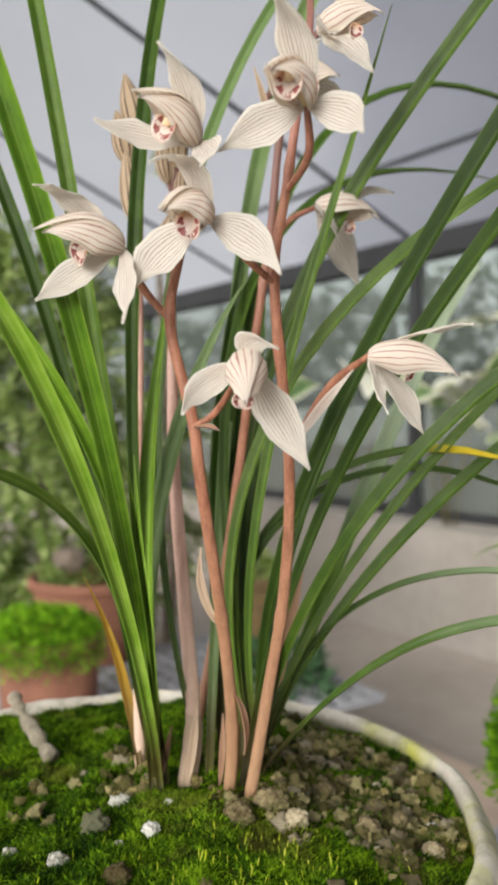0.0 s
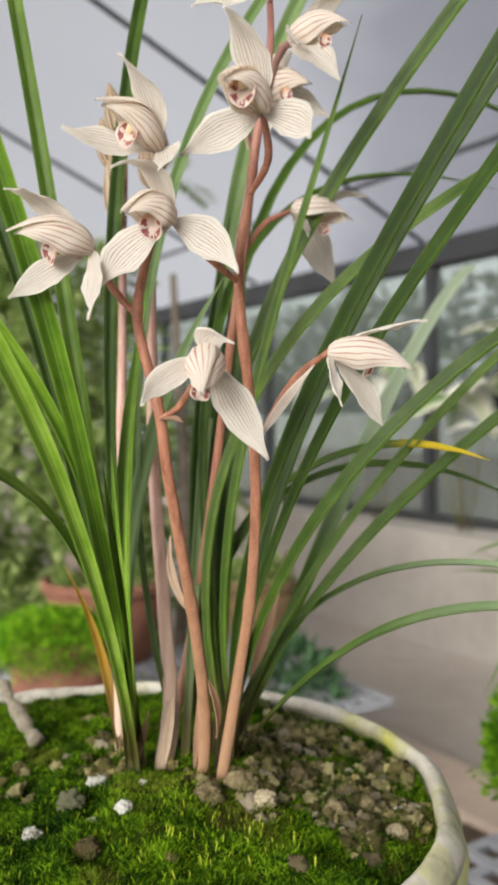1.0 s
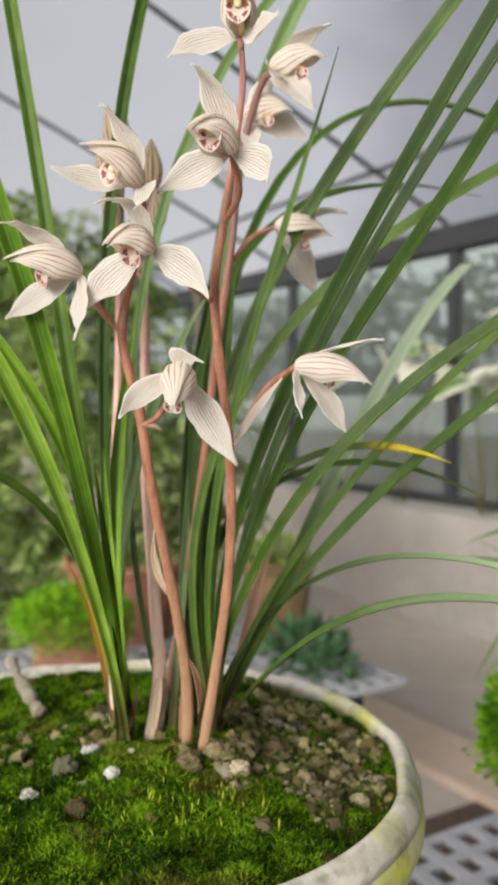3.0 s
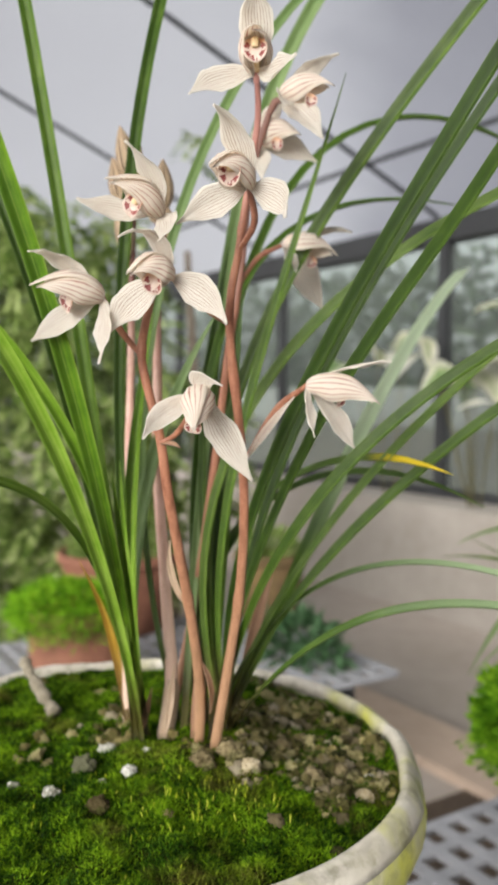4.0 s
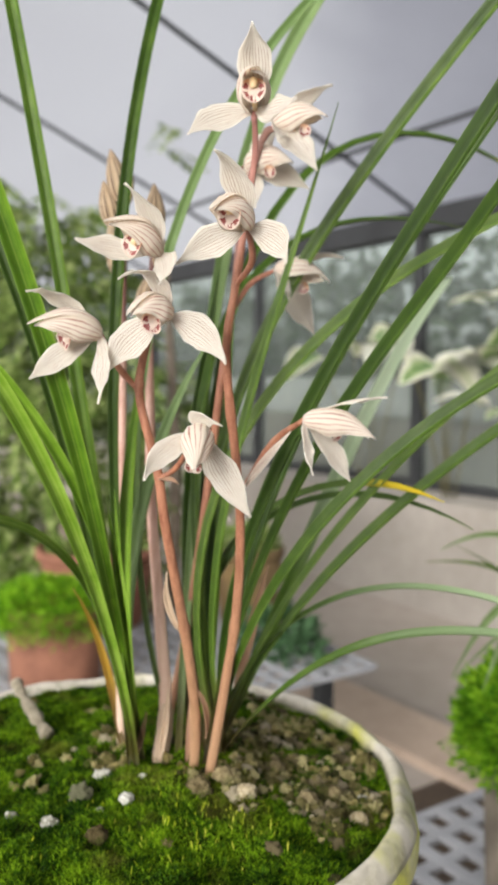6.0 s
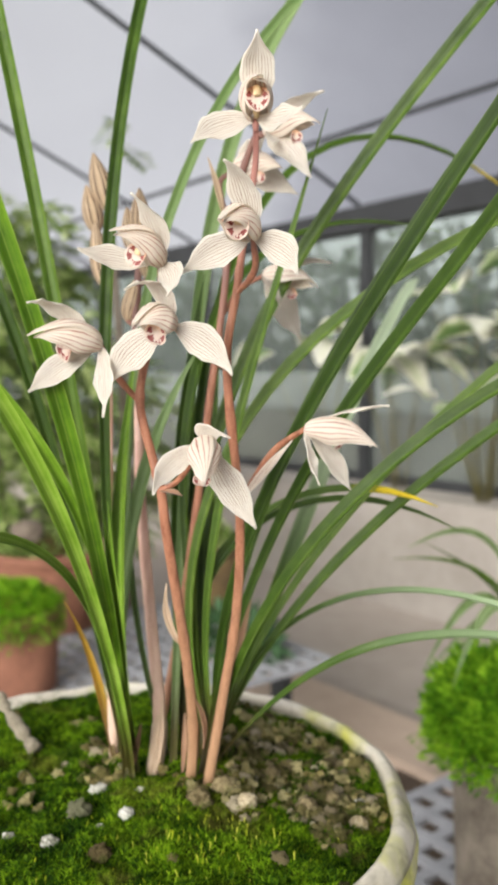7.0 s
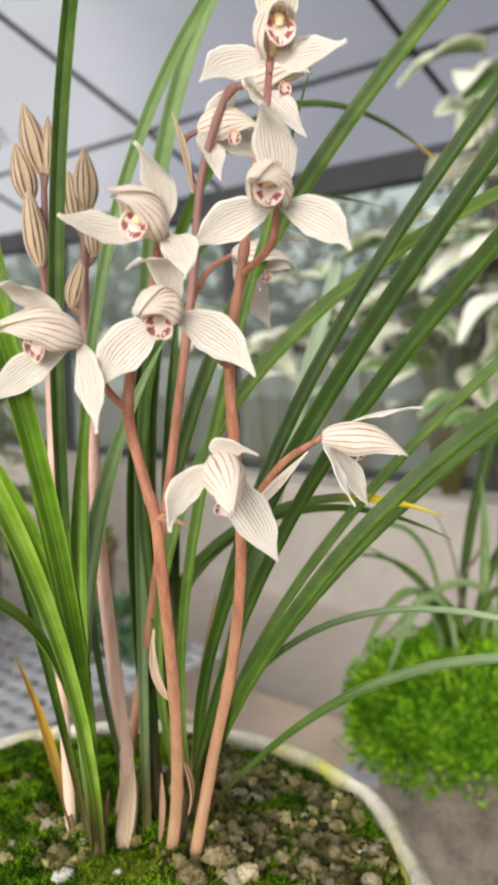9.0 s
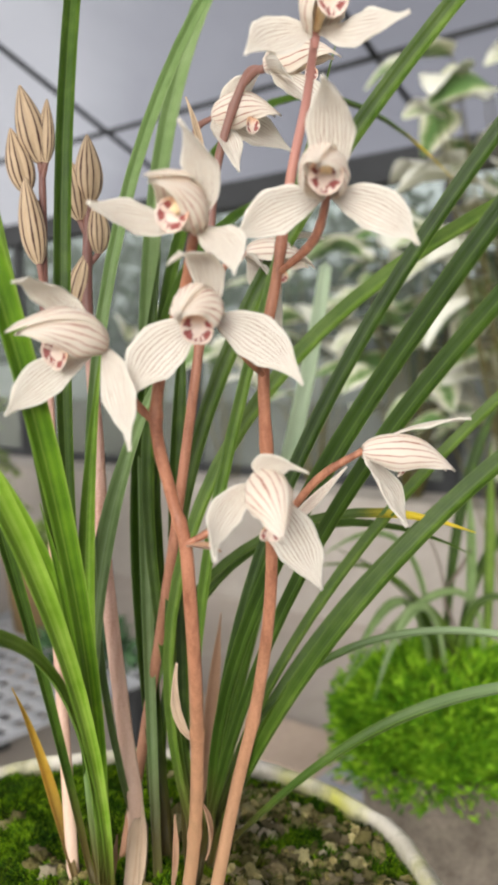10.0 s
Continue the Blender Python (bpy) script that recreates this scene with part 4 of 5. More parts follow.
# yellow dead leaf
leaf((-0.052, 0.402, 0.885), (-0.060, 0.420, 0.920), (-0.067, 0.420, 0.951), (-0.076, 0.385, 0.988), 0.0055, (0.3, -0.9, 0.3), 0.0, LEAF_YELLOW, "withered orange-yellow leaf", tip=0.3)


def stem(points, r0, r1, mat, nodes=()):
    bm = bmesh.new()
    line = spline(points, 8)

    def radius(u):
        r = r0 + (r1 - r0) * u
        for n in nodes:
            r += 0.0005 * math.exp(-((u - n) / 0.008) ** 2)
        return r
    tube(bm, line, radius, 12)
    return part("flower_stem", bm, mat, orchid)


A_NODE = (0.0095, 0.3155, 1.111)
st_a = stem([(-0.0005, 0.3683, 0.888)] + [tuple(p) for p in bezier(((-0.0005, 0.3683, 0.897), (0.0116, 0.3603, 0.9621), (0.024, 0.3321, 1.0068), A_NODE), 4)[1:]] + [(0.0137, 0.312, 1.145), (0.0180, 0.310, 1.175), (0.0215, 0.304, 1.198), (0.0212, 0.2955, 1.2135)], 0.0028, 0.0012, STEM, (0.22, 0.45, 0.66))
B_LOW = bezier(((-0.0093, 0.3777, 0.8880), (-0.0023, 0.3676, 0.9394), (-0.0167, 0.3095, 1.0182), (-0.0202, 0.3075, 1.0584)), 7)
st_b = stem([tuple(p) for p in B_LOW] + [(-0.0240, 0.3080, 1.0735), (-0.0288, 0.3060, 1.0965), (-0.0255, 0.3060, 1.118), (-0.0195, 0.3020, 1.138), (-0.0184, 0.2920, 1.1535)], 0.0029, 0.0016, STEM, (0.13, 0.30, 0.62, 0.76))
st_c = stem([(-0.030, 0.391, 0.885), (-0.0265, 0.397, 0.915), (-0.0305, 0.403, 0.965), (-0.0360, 0.405, 1.035), (-0.0370, 0.408, 1.085), (-0.0385, 0.415, 1.136), (-0.0371, 0.420, 1.170), (-0.0360, 0.420, 1.188)], 0.0042, 0.0016, STEM_PALE, (0.2,))
st_d = stem([(-0.030, 0.420, 0.886), (-0.016, 0.420, 0.960), (-0.005, 0.410, 1.035), (0.0032, 0.400, 1.100), (0.0102, 0.3985, 1.150), (0.0151, 0.397, 1.197), (0.0255, 0.389, 1.231), (0.031, 0.379, 1.2324)], 0.0026, 0.0016, STEM_DARK, (0.5, 0.8))
st_e = stem([(-0.0535, 0.4093, 0.886), (-0.056, 0.416, 1.000), (-0.0555, 0.426, 1.085), (-0.0558, 0.430, 1.1475), (-0.0550, 0.430, 1.178), (-0.0546, 0.430, 1.200)], 0.0028, 0.0015, STEM_PALE)


def sheath(points, r0, share):
    """A thin papery sleeve round the foot of a stem, slit and pointed at the top."""
    line = spline(points, 8)
    line = line[:max(5, int(len(line) * share))]
    tan = tangents(line)
    bm = bmesh.new()
    rows, lengths = [], []
    for i, (p, t) in enumerate(zip(line, tan)):
        u = i / (len(line) - 1)
        a = (Vector((0.25, -1, 0)) - Vector((0.25, -1, 0)).dot(t) * t).normalized()
        b = t.cross(a)
        open_up = 2.9 - 2.3 * u ** 3
        r = r0 * (1.03 + 0.06 * u)
        rows.append([p + r * (math.cos(open_up * k / 6) * a + math.sin(open_up * k / 6) * b) for k in range(-6, 7)])
        lengths.append(u)
    sheet(bm, rows, 0.0004, lengths)
    part("sheath", bm, HUSK, orchid, "papery cream sheath on the stem")


sheath([(-0.030, 0.391, 0.885), (-0.0265, 0.397, 0.915), (-0.0305, 0.403, 0.965), (-0.0360, 0.405, 1.035)], 0.0042, 0.42)


def sepal(base, tip, edge_a, edge_b, facing, seed=0.0, cup=0.22, drawn=1.0):
    """A pointed sepal from its base to its tip, as wide as its two edges stand apart, bowed so that it passes between them."""
    base, tip, edge_a, edge_b, f = [Vector(q) for q in (base, tip, edge_a, edge_b, facing)]
    axis = tip - base
    ln = axis.length
    ax = axis / ln
    across = edge_b - edge_a
    across -= across.dot(ax) * ax
    across.y *= 0.7
    middle = (edge_a + edge_b) * 0.5 - base
    peak = min(0.6, max(0.40, middle.dot(ax) / ln))
    bow = middle - middle.dot(ax) * ax
    bow.y *= 0.7
    knee = base + axis * 0.5 + 2.0 * bow
    line = bezier((base, base.lerp(knee, 0.667), tip.lerp(knee, 0.667), tip), 20)
    tan = tangents(line)
    rows = []
    for i, (p, t) in enumerate(zip(line, tan)):
        u = i / 20
        s = (across - across.dot(t) * t).normalized()
        n = s.cross(t)
        if n.dot(f) < 0:
            n = -n
        w = 0.5 * drawn * across.length * float(np.interp(u ** (math.log(0.5) / math.log(peak)), OUTLINE_AT, OUTLINE)) + 0.00025
        row = []
        for j in range(11):
            k = (j - 5) / 5
            frill = 0.02 * ln * math.sin(11 * u + 2.6 * k + seed) * abs(k) ** 2 + 0.006 * ln * math.sin(31 * u + 5 * k + 2 * seed) * abs(k) ** 3
            row.append(p + s * w * k * (1 + 0.04 * math.sin(23 * u + seed + 4 * k)) + n * (cup * w * (abs(k) ** 1.8 - 0.3 * math.exp(-(k / 0.12) ** 2)) + frill))
        rows.append(row)
    bm = bmesh.new()
    sheet(bm, rows, 0.0005, [i / 20 for i in range(21)])
    return bm


def bract(base, tip, facing, wide, mat=None, bend=0.06):
    bm = bmesh.new()
    tepal(bm, base, tip, facing, wide, bend, 0.5)
    part("bract", bm, mat or SHEATH, orchid, "papery tan sheath on the stem")


bract((0.0075, 0.428, 0.893), (0.0320, 0.474, 0.9830), (-0.2, -1, 0.2), 0.0062, SHEATH, 0.02)
part("bract", sepal((-0.0095, 0.3480, 0.9725), (-0.0190, 0.3330, 1.0095), (-0.0200, 0.3385, 0.9890), (-0.0168, 0.3385, 0.9895), (0.5, -0.8, 0), 2.0, 0.4), HUSK, orchid, "curled papery bract on the stem")
bract((-0.0022, 0.3690, 0.9120), (-0.0068, 0.3570, 0.9450), (0.9, -0.5, 0.1), 0.0042, SHEATH, 0.10)
bract((-0.029, 0.386, 0.888), (-0.0245, 0.392, 0.930), (0.3, -1, 0.1), 0.0036, HUSK)
bract((-0.044, 0.386, 0.887), (-0.036, 0.388, 0.918), (0.3, -1, 0.1), 0.0032)
bract((-0.014, 0.386, 0.888), (-0.012, 0.384, 0.925), (0.3, -1, 0.1), 0.0026, SHEATH)
bract((0.0110, 0.398, 1.190), (0.0021, 0.3945, 1.2243), (0.3, -1, 0.1), 0.0030, BUD)
bract((-0.0200, 0.3055, 1.0575), (-0.0105, 0.2985, 1.0565), (0.2, -0.5, 1), 0.0034, SHEATH)
bract((0.0170, 0.337, 1.0490), (0.0390, 0.3150, 1.0790), (0.3, -0.8, 0.6), 0.0036, HOOD)


def broad(base, tip, facing, share, lift=0.0):
    """Edges for a sepal seen too little to place them: share is its width over its length."""
    base, tip = Vector(base), Vector(tip)
    d = tip - base
    side = d.cross(Vector(facing)).normalized() * 0.5 * share * d.length
    mid = base + d * 0.5 + Vector((0, 0, lift))
    return mid - side, mid + side


def flower(c, up, lo_a, lo_b, hood, lip, node_at, mid, label="", up_edges=None, a_edges=None, b_edges=None, thickness=0.0013, open_to=(0, -1, 0.1), turn=0.5, helm=0.0058, lip_size=0.80, wrap=172, squeeze=1.0, column=True, stalk=None, crest=None):
    """One bloom: stalk, three sepals, two hooding petals, a marked lip and the column."""
    c, up, lo_a, lo_b, hood, lip = [Vector(q) for q in (c, up, lo_a, lo_b, hood, lip)]
    f = ((lip - c).normalized() + Vector(open_to) * turn).normalized()
    bm = bmesh.new()
    tube(bm, spline([node_at, mid, c], 8), lambda u: thickness * (0.78 + 0.34 * math.sin(math.pi * min(1, u * 1.05)) + 0.12 * u + 0.05 * math.sin(40 * u)), 10)
    head = part("flower", bm, stalk or STEM, orchid, label)
    for tip, edges, s in ((up, up_edges, 1), (lo_a, a_edges, 2), (lo_b, b_edges, 3)):
        d = (tip - c).normalized()
        ea, eb = edges if edges else broad(c, tip, f, 0.36, 0.002)
        part("sepal", sepal(c + d * 0.0012, tip, ea, eb, f, s + c.x * 900), TEPAL, head)
    # helmet of two petals, each half round the line to its tip, overlapping on top
    d = hood - c
    crest = Vector(crest) if crest else up - c
    roof = crest - crest.dot(d) / d.dot(d) * d
    roof = roof.normalized() if roof.length > 0.002 else Vector((0, 0, 1))
    right = d.normalized().cross(roof)
    for sg in (-1, 1):
        bm = bmesh.new()
        rows = []
        for i in range(18):
            u = i / 17
            r = helm * (0.20 + 0.90 * math.sin(math.pi * min(1.0, 0.04 + 0.88 * u ** 0.72)) ** 0.72) * (1 - 0.9 * (max(0.0, u - 0.55) / 0.45) ** 1.7) * (1.0 + 0.06 * sg)
            ax = c + d * (u * (1.0 + 0.05 * sg)) + roof * (0.0016 * math.sin(math.pi * u) - 0.0036 * u ** 3)
            row = []
            for k in range(13):
                th = radians(-24 + wrap * (1 - 0.5 * u ** 2.6) * k / 12) * sg
                rim = 0.0009 * math.sin(13 * u + 3 * sg) * (k / 12) ** 3 + 0.00022 * math.sin(2.6 * k + sg)
                row.append(ax + (r + rim) * (math.cos(th) * roof + math.sin(th) * right * squeeze))
            rows.append(row)
        sheet(bm, rows, 0.0005, [i / 17 for i in range(18)])
        part("petal", bm, HOOD, head)
    # lip: a hollow white shield in the hood's mouth, sides raised, its foot turned down
    g = (f - 0.25 * roof).normalized()
    down = (-roof - (-roof).dot(g) * g).normalized()
    side = g.cross(down).normalized()
    at = lip - g * 0.0012
    bm = bmesh.new()
    rows = []
    for i in range(17):
        v = -1 + 2 * i / 16
        w = 0.0060 * lip_size * math.sqrt(max(0.03, 1 - abs(v) ** 2.6)) * (1 - 0.12 * max(0.0, v))
        row = []
        for j in range(15):
            k = (j - 7) / 7
            row.append(at + side * w * k + down * 0.0060 * lip_size * v + g * lip_size * (0.0032 * abs(k) ** 2 * (1 - 0.7 * max(0.0, v)) + 0.0026 * max(0.0, v - 0.1) - 0.0040 * max(0.0, v - 0.6) - 0.0030 * v * v * (v < 0) + 0.0003 * math.sin(9 * v + 7 * k)))
        rows.append(row)
    sheet(bm, rows, 0.0005, [i / 16 for i in range(17)])
    part("lip", bm, LIP, head, "white lip with dark red marks")
    if not column:
        return head
    bm = bmesh.new()
    top_of = at - down * 0.0046 * lip_size
    tube(bm, spline([c + g * 0.001, top_of.lerp(c, 0.4), top_of + g * 0.0004, top_of + g * 0.0012 + down * 0.0028], 4), lambda u: 0.0012 + 0.0005 * math.sin(2.7 * u), 10)
    part("column", bm, COLUMN, head, "pale yellow column")
    return head


flower((0.0216, 0.2960, 1.2152), (0.0202, 0.2715, 1.2412), (-0.0055, 0.2792, 1.2004), (0.0372, 0.2644, 1.2104), (0.0207, 0.2730, 1.2262), (0.0209, 0.2812, 1.2186), (0.0212, 0.2960, 1.2100), (0.0212, 0.2955, 1.2130), "top bloom facing forward",
       ((0.0142, 0.2860, 1.2310), (0.0282, 0.2860, 1.2310)), ((0.0052, 0.2940, 1.2162), (0.0085, 0.2865, 1.2035)), ((0.0306, 0.2800, 1.2150), (0.0283, 0.2768, 1.2044)), helm=0.0060, lip_size=0.84)
flower((0.0190, 0.2795, 1.1640), (0.0068, 0.2525, 1.1872), (-0.0102, 0.2800, 1.1488), (0.0338, 0.2525, 1.1456), (0.0066, 0.2552, 1.1688), (0.0124, 0.2650, 1.1650), (0.0137, 0.3120, 1.1440), (0.0208, 0.2970, 1.1530), "",
       ((0.0092, 0.2720, 1.1808), (0.0222, 0.2670, 1.1772)), ((0.0016, 0.2857, 1.1652), (0.0080, 0.2905, 1.1540)), ((0.0328, 0.2688, 1.1633), (0.0250, 0.2760, 1.1550)), helm=0.0060)
flower((-0.0184, 0.2895, 1.1542), (-0.0284, 0.2626, 1.1768), (-0.0505, 0.2765, 1.1583), (-0.0150, 0.2602, 1.1378), (-0.0338, 0.2672, 1.1655), (-0.0276, 0.2775, 1.1556), (-0.0195, 0.3020, 1.1380), (-0.0185, 0.2970, 1.1470), "",
       ((-0.0256, 0.2745, 1.1715), (-0.0128, 0.2785, 1.1625)), ((-0.0365, 0.2900, 1.1603), (-0.0380, 0.2843, 1.1510)), ((-0.0084, 0.2743, 1.1506), (-0.0182, 0.2780, 1.1460)), helm=0.0057)
flower((-0.0138, 0.2900, 1.1290), (-0.0314, 0.2660, 1.1409), (-0.0399, 0.2885, 1.1045), (0.0105, 0.2794, 1.1083), (-0.0279, 0.2716, 1.1305), (-0.0200, 0.2825, 1.1250), (0.0095, 0.3155, 1.1110), (-0.0010, 0.3020, 1.1180), "",
       ((-0.0202, 0.2867, 1.1422), (-0.0114, 0.2803, 1.1422)), ((-0.0340, 0.2970, 1.1251), (-0.0262, 0.2925, 1.1120)), ((-0.0006, 0.2868, 1.1310), (-0.0050, 0.2896, 1.1172)), helm=0.0058, lip_size=0.80, column=False)
flower((-0.0448, 0.2995, 1.1212), (-0.0704, 0.2765, 1.1369), (-0.0738, 0.2920, 1.1015), (-0.0412, 0.2760, 1.0916), (-0.0700, 0.2850, 1.1268), (-0.0591, 0.2950, 1.1185), (-0.0288, 0.3060, 1.0965), (-0.0385, 0.3060, 1.1080), "",
       ((-0.0616, 0.3015, 1.1330), (-0.0548, 0.2945, 1.1362)), ((-0.0655, 0.3040, 1.1159), (-0.0606, 0.3010, 1.1058)), ((-0.0385, 0.2916, 1.1163), (-0.0455, 0.2940, 1.1054)), turn=0.9, lip_size=0.78, wrap=176, helm=0.0058, column=False)
flower((-0.0006, 0.2880, 1.0796), (0.0096, 0.2727, 1.0832), (-0.0209, 0.2637, 1.0618), (0.0212, 0.2935, 1.0426), (-0.0004, 0.2650, 1.0686), (-0.0020, 0.2725, 1.0664), (-0.0202, 0.3060, 1.0580), (-0.0120, 0.3030, 1.0630), "",
       ((-0.0062, 0.2815, 1.0882), (0.0075, 0.2760, 1.0838)), ((-0.0160, 0.2830, 1.0768), (-0.0125, 0.2790, 1.0672)), ((0.0150, 0.2840, 1.0667), (0.0052, 0.2920, 1.0570)), lip_size=0.6, helm=0.0060, wrap=182, thickness=0.0011, column=False, crest=(0.15, -0.3, 1))
flower((0.0448, 0.3150, 1.0843), (0.0810, 0.3045, 1.0946), (0.0682, 0.3270, 1.0541), (0.0474, 0.2869, 1.0622), (0.0755, 0.3076, 1.0798), (0.0600, 0.3140, 1.0766), (0.0171, 0.3370, 1.0500), (0.0310, 0.3250, 1.0730), "",
       ((0.0617, 0.3070, 1.0925), (0.0649, 0.3154, 1.0925)), ((0.0546, 0.3200, 1.0668), (0.0634, 0.3270, 1.0697)), ((0.0436, 0.2984, 1.0729), (0.0474, 0.3060, 1.0741)), turn=0.8, helm=0.0052, lip_size=0.45, wrap=196, column=False)
flower((0.0329, 0.4170, 1.1650), (0.0721, 0.4210, 1.1729), (0.0570, 0.4400, 1.1300), (0.0401, 0.3903, 1.1457), (0.0625, 0.4115, 1.1604), (0.0490, 0.4130, 1.1545), (0.0080, 0.3985, 1.1380), (0.0190, 0.4080, 1.1560), "", broad((0.0329, 0.4170, 1.1650), (0.0721, 0.4210, 1.1729), (0.1, 0.3, 1), 0.30, 0.0045), None, None, turn=1.2, helm=0.0062, lip_size=0.55, wrap=186, column=False)
flower((0.0311, 0.3783, 1.2332), (0.0596, 0.3640, 1.2494), (0.0520, 0.3546, 1.2052), (0.0330, 0.3500, 1.2190), (0.0561, 0.3640, 1.2365), (0.0460, 0.3660, 1.2275), (0.0255, 0.3890, 1.2290), (0.0280, 0.3840, 1.2320), "", broad((0.0311, 0.3783, 1.2332), (0.0596, 0.3640, 1.2494), (0.1, 0.3, 1), 0.30, 0.004), None, None, turn=1.2, helm=0.0060, lip_size=0.55, wrap=190, column=False, stalk=STEM_DARK)
flower((0.0165, 0.4060, 1.2205), (0.0330, 0.3900, 1.2350), (0.0512, 0.4050, 1.2077), (0.0215, 0.3850, 1.1930), (0.0400, 0.3900, 1.2210), (0.0290, 0.3900, 1.2130), (0.0130, 0.3975, 1.1900), (0.0085, 0.4060, 1.2130), "", None, None, None, turn=1.2, helm=0.0062, lip_size=0.55, wrap=190, column=False, stalk=STEM_DARK)


def bud(base, tip, r, foot):
    bm = bmesh.new()
    tube(bm, spline([foot, base], 4) if (Vector(foot) - Vector(base)).length > 0.002 else [Vector(base) - Vector((0, 0, 0.001)), Vector(base)], lambda u: 0.0013, 8)
    head = part("bud", bm, STEM_DARK, orchid, "closed striped bud")
    d = Vector(tip) - Vector(base)
    ax = d.normalized()
    a = ax.cross(Vector((0.3, 0.8, 0.1))).normalized()
    b = ax.cross(a)
    for k in range(3):
        an = 2 * math.pi * k / 3 + base[2] * 300
        o = math.cos(an) * a + math.sin(an) * b
        s = ax.cross(o)
        bm = bmesh.new()
        rows = []
        for i in range(13):
            u = i / 12
            w = 1.28 * r * math.sin(math.pi * (0.07 + 0.92 * u ** 0.78)) ** 0.9
            row = []
            for j in range(9):
                th = (j - 4) / 4 * 1.12
                row.append(Vector(base) + d * u + w * (math.cos(th) * o + math.sin(th) * s) * (1 - 0.2 * (abs(j - 4) / 4) ** 3))
            rows.append(row)
        sheet(bm, rows, 0.0005, [i / 12 * 0.8 for i in range(13)])
        part("bud_sepal", bm, BUD, head)


bud((-0.0555, 0.430, 1.2035), (-0.0627, 0.428, 1.2345), 0.0050, (-0.0546, 0.430, 1.196))
bud((-0.0530, 0.428, 1.2030), (-0.0517, 0.426, 1.2290), 0.0028, (-0.0546, 0.430, 1.196))
bud((-0.0615, 0.431, 1.1905), (-0.0672, 0.430, 1.2170), 0.0046, (-0.0550, 0.430, 1.184))
bud((-0.0575, 0.428, 1.1600), (-0.0622, 0.427, 1.1970), 0.0045, (-0.0557, 0.430, 1.1480))
bud((-0.0360, 0.420, 1.1850), (-0.0361, 0.418, 1.2130), 0.0048, (-0.0360, 0.420, 1.180))
bud((-0.0400, 0.421, 1.1780), (-0.0435, 0.421, 1.2030), 0.0044, (-0.0371, 0.420, 1.170))
bud((-0.0325, 0.420, 1.1640), (-0.0330, 0.418, 1.1860), 0.0040, (-0.0375, 0.420, 1.158))
bud((-0.0440, 0.420, 1.1400), (-0.0373, 0.419, 1.1645), 0.0040, (-0.0385, 0.416, 1.136))


# ---------------------------------------------------------------- neighbours on the benches
def tuft(bm, at, radius, height, n, size, rng, low=-1.0, lumps=0.0):
    """Feathery shoots on a rounded cushion."""
    for k in range(n):
        d = Vector((rng.gauss(0, 1), rng.gauss(0, 1), rng.gauss(0.35, 0.8))).normalized()
        if d.z < low + 0.12 * noise.noise(d * 4):
            continue
        rr = 0.74 + 0.26 * rng.random() + 0.16 * noise.noise(d * 5.5 + Vector(at))
        if lumps:
            hill = noise.noise(d * 7.0 + Vector(at))
            if hill < -0.12 and rng.random() < lumps:
                continue
            rr += 0.14 * hill
        p = Vector(at) + Vector((d.x * radius * rr, d.y * radius * rr, d.z * height * rr))
        g = (d + Vector((rng.gauss(0, 0.5), rng.gauss(0, 0.5), 0.25 + rng.gauss(0, 0.4)))).normalized()
        s = g.cross(Vector((rng.gauss(0, 1), rng.gauss(0, 1), rng.gauss(0, 1)))).normalized()
        ln, w = size * rng.uniform(0.6, 1.4), size * rng.uniform(0.12, 0.22)
        v = [bm.verts.new(q) for q in (p - s * w * 0.4, p + g * ln * 0.5 - s * w, p + g * ln, p + g * ln * 0.5 + s * w)]
        bm.faces.new(v)


def round_pot(name, x, y, z0, r_top, r_foot, h, mat, label, rim=0.012):
    ob = thing(name, (x, y, z0), label, "pot")
    bm = bmesh.new()
    lathe(bm, [(r_foot * 0.96, 0), (r_foot, 0.004), (r_top * 0.93, h - 0.032), (r_top * 0.93 - rim, h - 0.032), (r_top * 0.78, h - 0.06)], 48, (x, y, z0))
    part("body", bm, mat, ob)
    bm = bmesh.new()
    lathe(bm, [(r_top * 0.9 - rim, h - 0.03), (r_top * 0.97, h - 0.031), (r_top, h - 0.028), (r_top, h - 0.004), (r_top - 0.004, h), (r_top - rim, h), (r_top - rim - 0.002, h - 0.012)], 48, (x, y, z0), True)
    part("rim", bm, mat, ob)
    return ob


# moss cushion in a terracotta pot across the aisle
rng = random.Random(21)
round_pot("terracotta_pot", -0.455, 1.90, BENCH, 0.122, 0.105, 0.20, TERRACOTTA, "weathered terracotta pot on the grid bench")
bm = bmesh.new()
tuft(bm, (-0.475, 1.89, 0.575), 0.135, 0.058, 5600, 0.016, rng)
for k in range(500):
    a = rng.random() * 2 * math.pi
    p = Vector((-0.47 + 0.13 * math.cos(a), 1.89 + 0.13 * math.sin(a), 0.585 - 0.07 * rng.random()))
    tuft(bm, p, 0.01, 0.012, 3, 0.014, rng)
solid("moss_cushion", bm, CLUMP, (-0.455, 1.90, 0.58), "bright green feathery moss spilling over a terracotta pot", "moss", kind="stuff", smooth=False)

# broad terracotta bowl with a dry planting
round_pot("terracotta_bowl", -0.45, 2.42, BENCH, 0.185, 0.13, 0.235, TERRACOTTA, "broad dark terracotta bowl on the grid bench")
bm = bmesh.new()
tuft(bm, (-0.45, 2.42, 0.60), 0.15, 0.05, 900, 0.03, rng)
solid("ground_cover", bm, SHRUB, (-0.45, 2.42, 0.60), "dull olive low plants in a terracotta bowl", "plant", kind="stuff", smooth=False)
bm = bmesh.new()
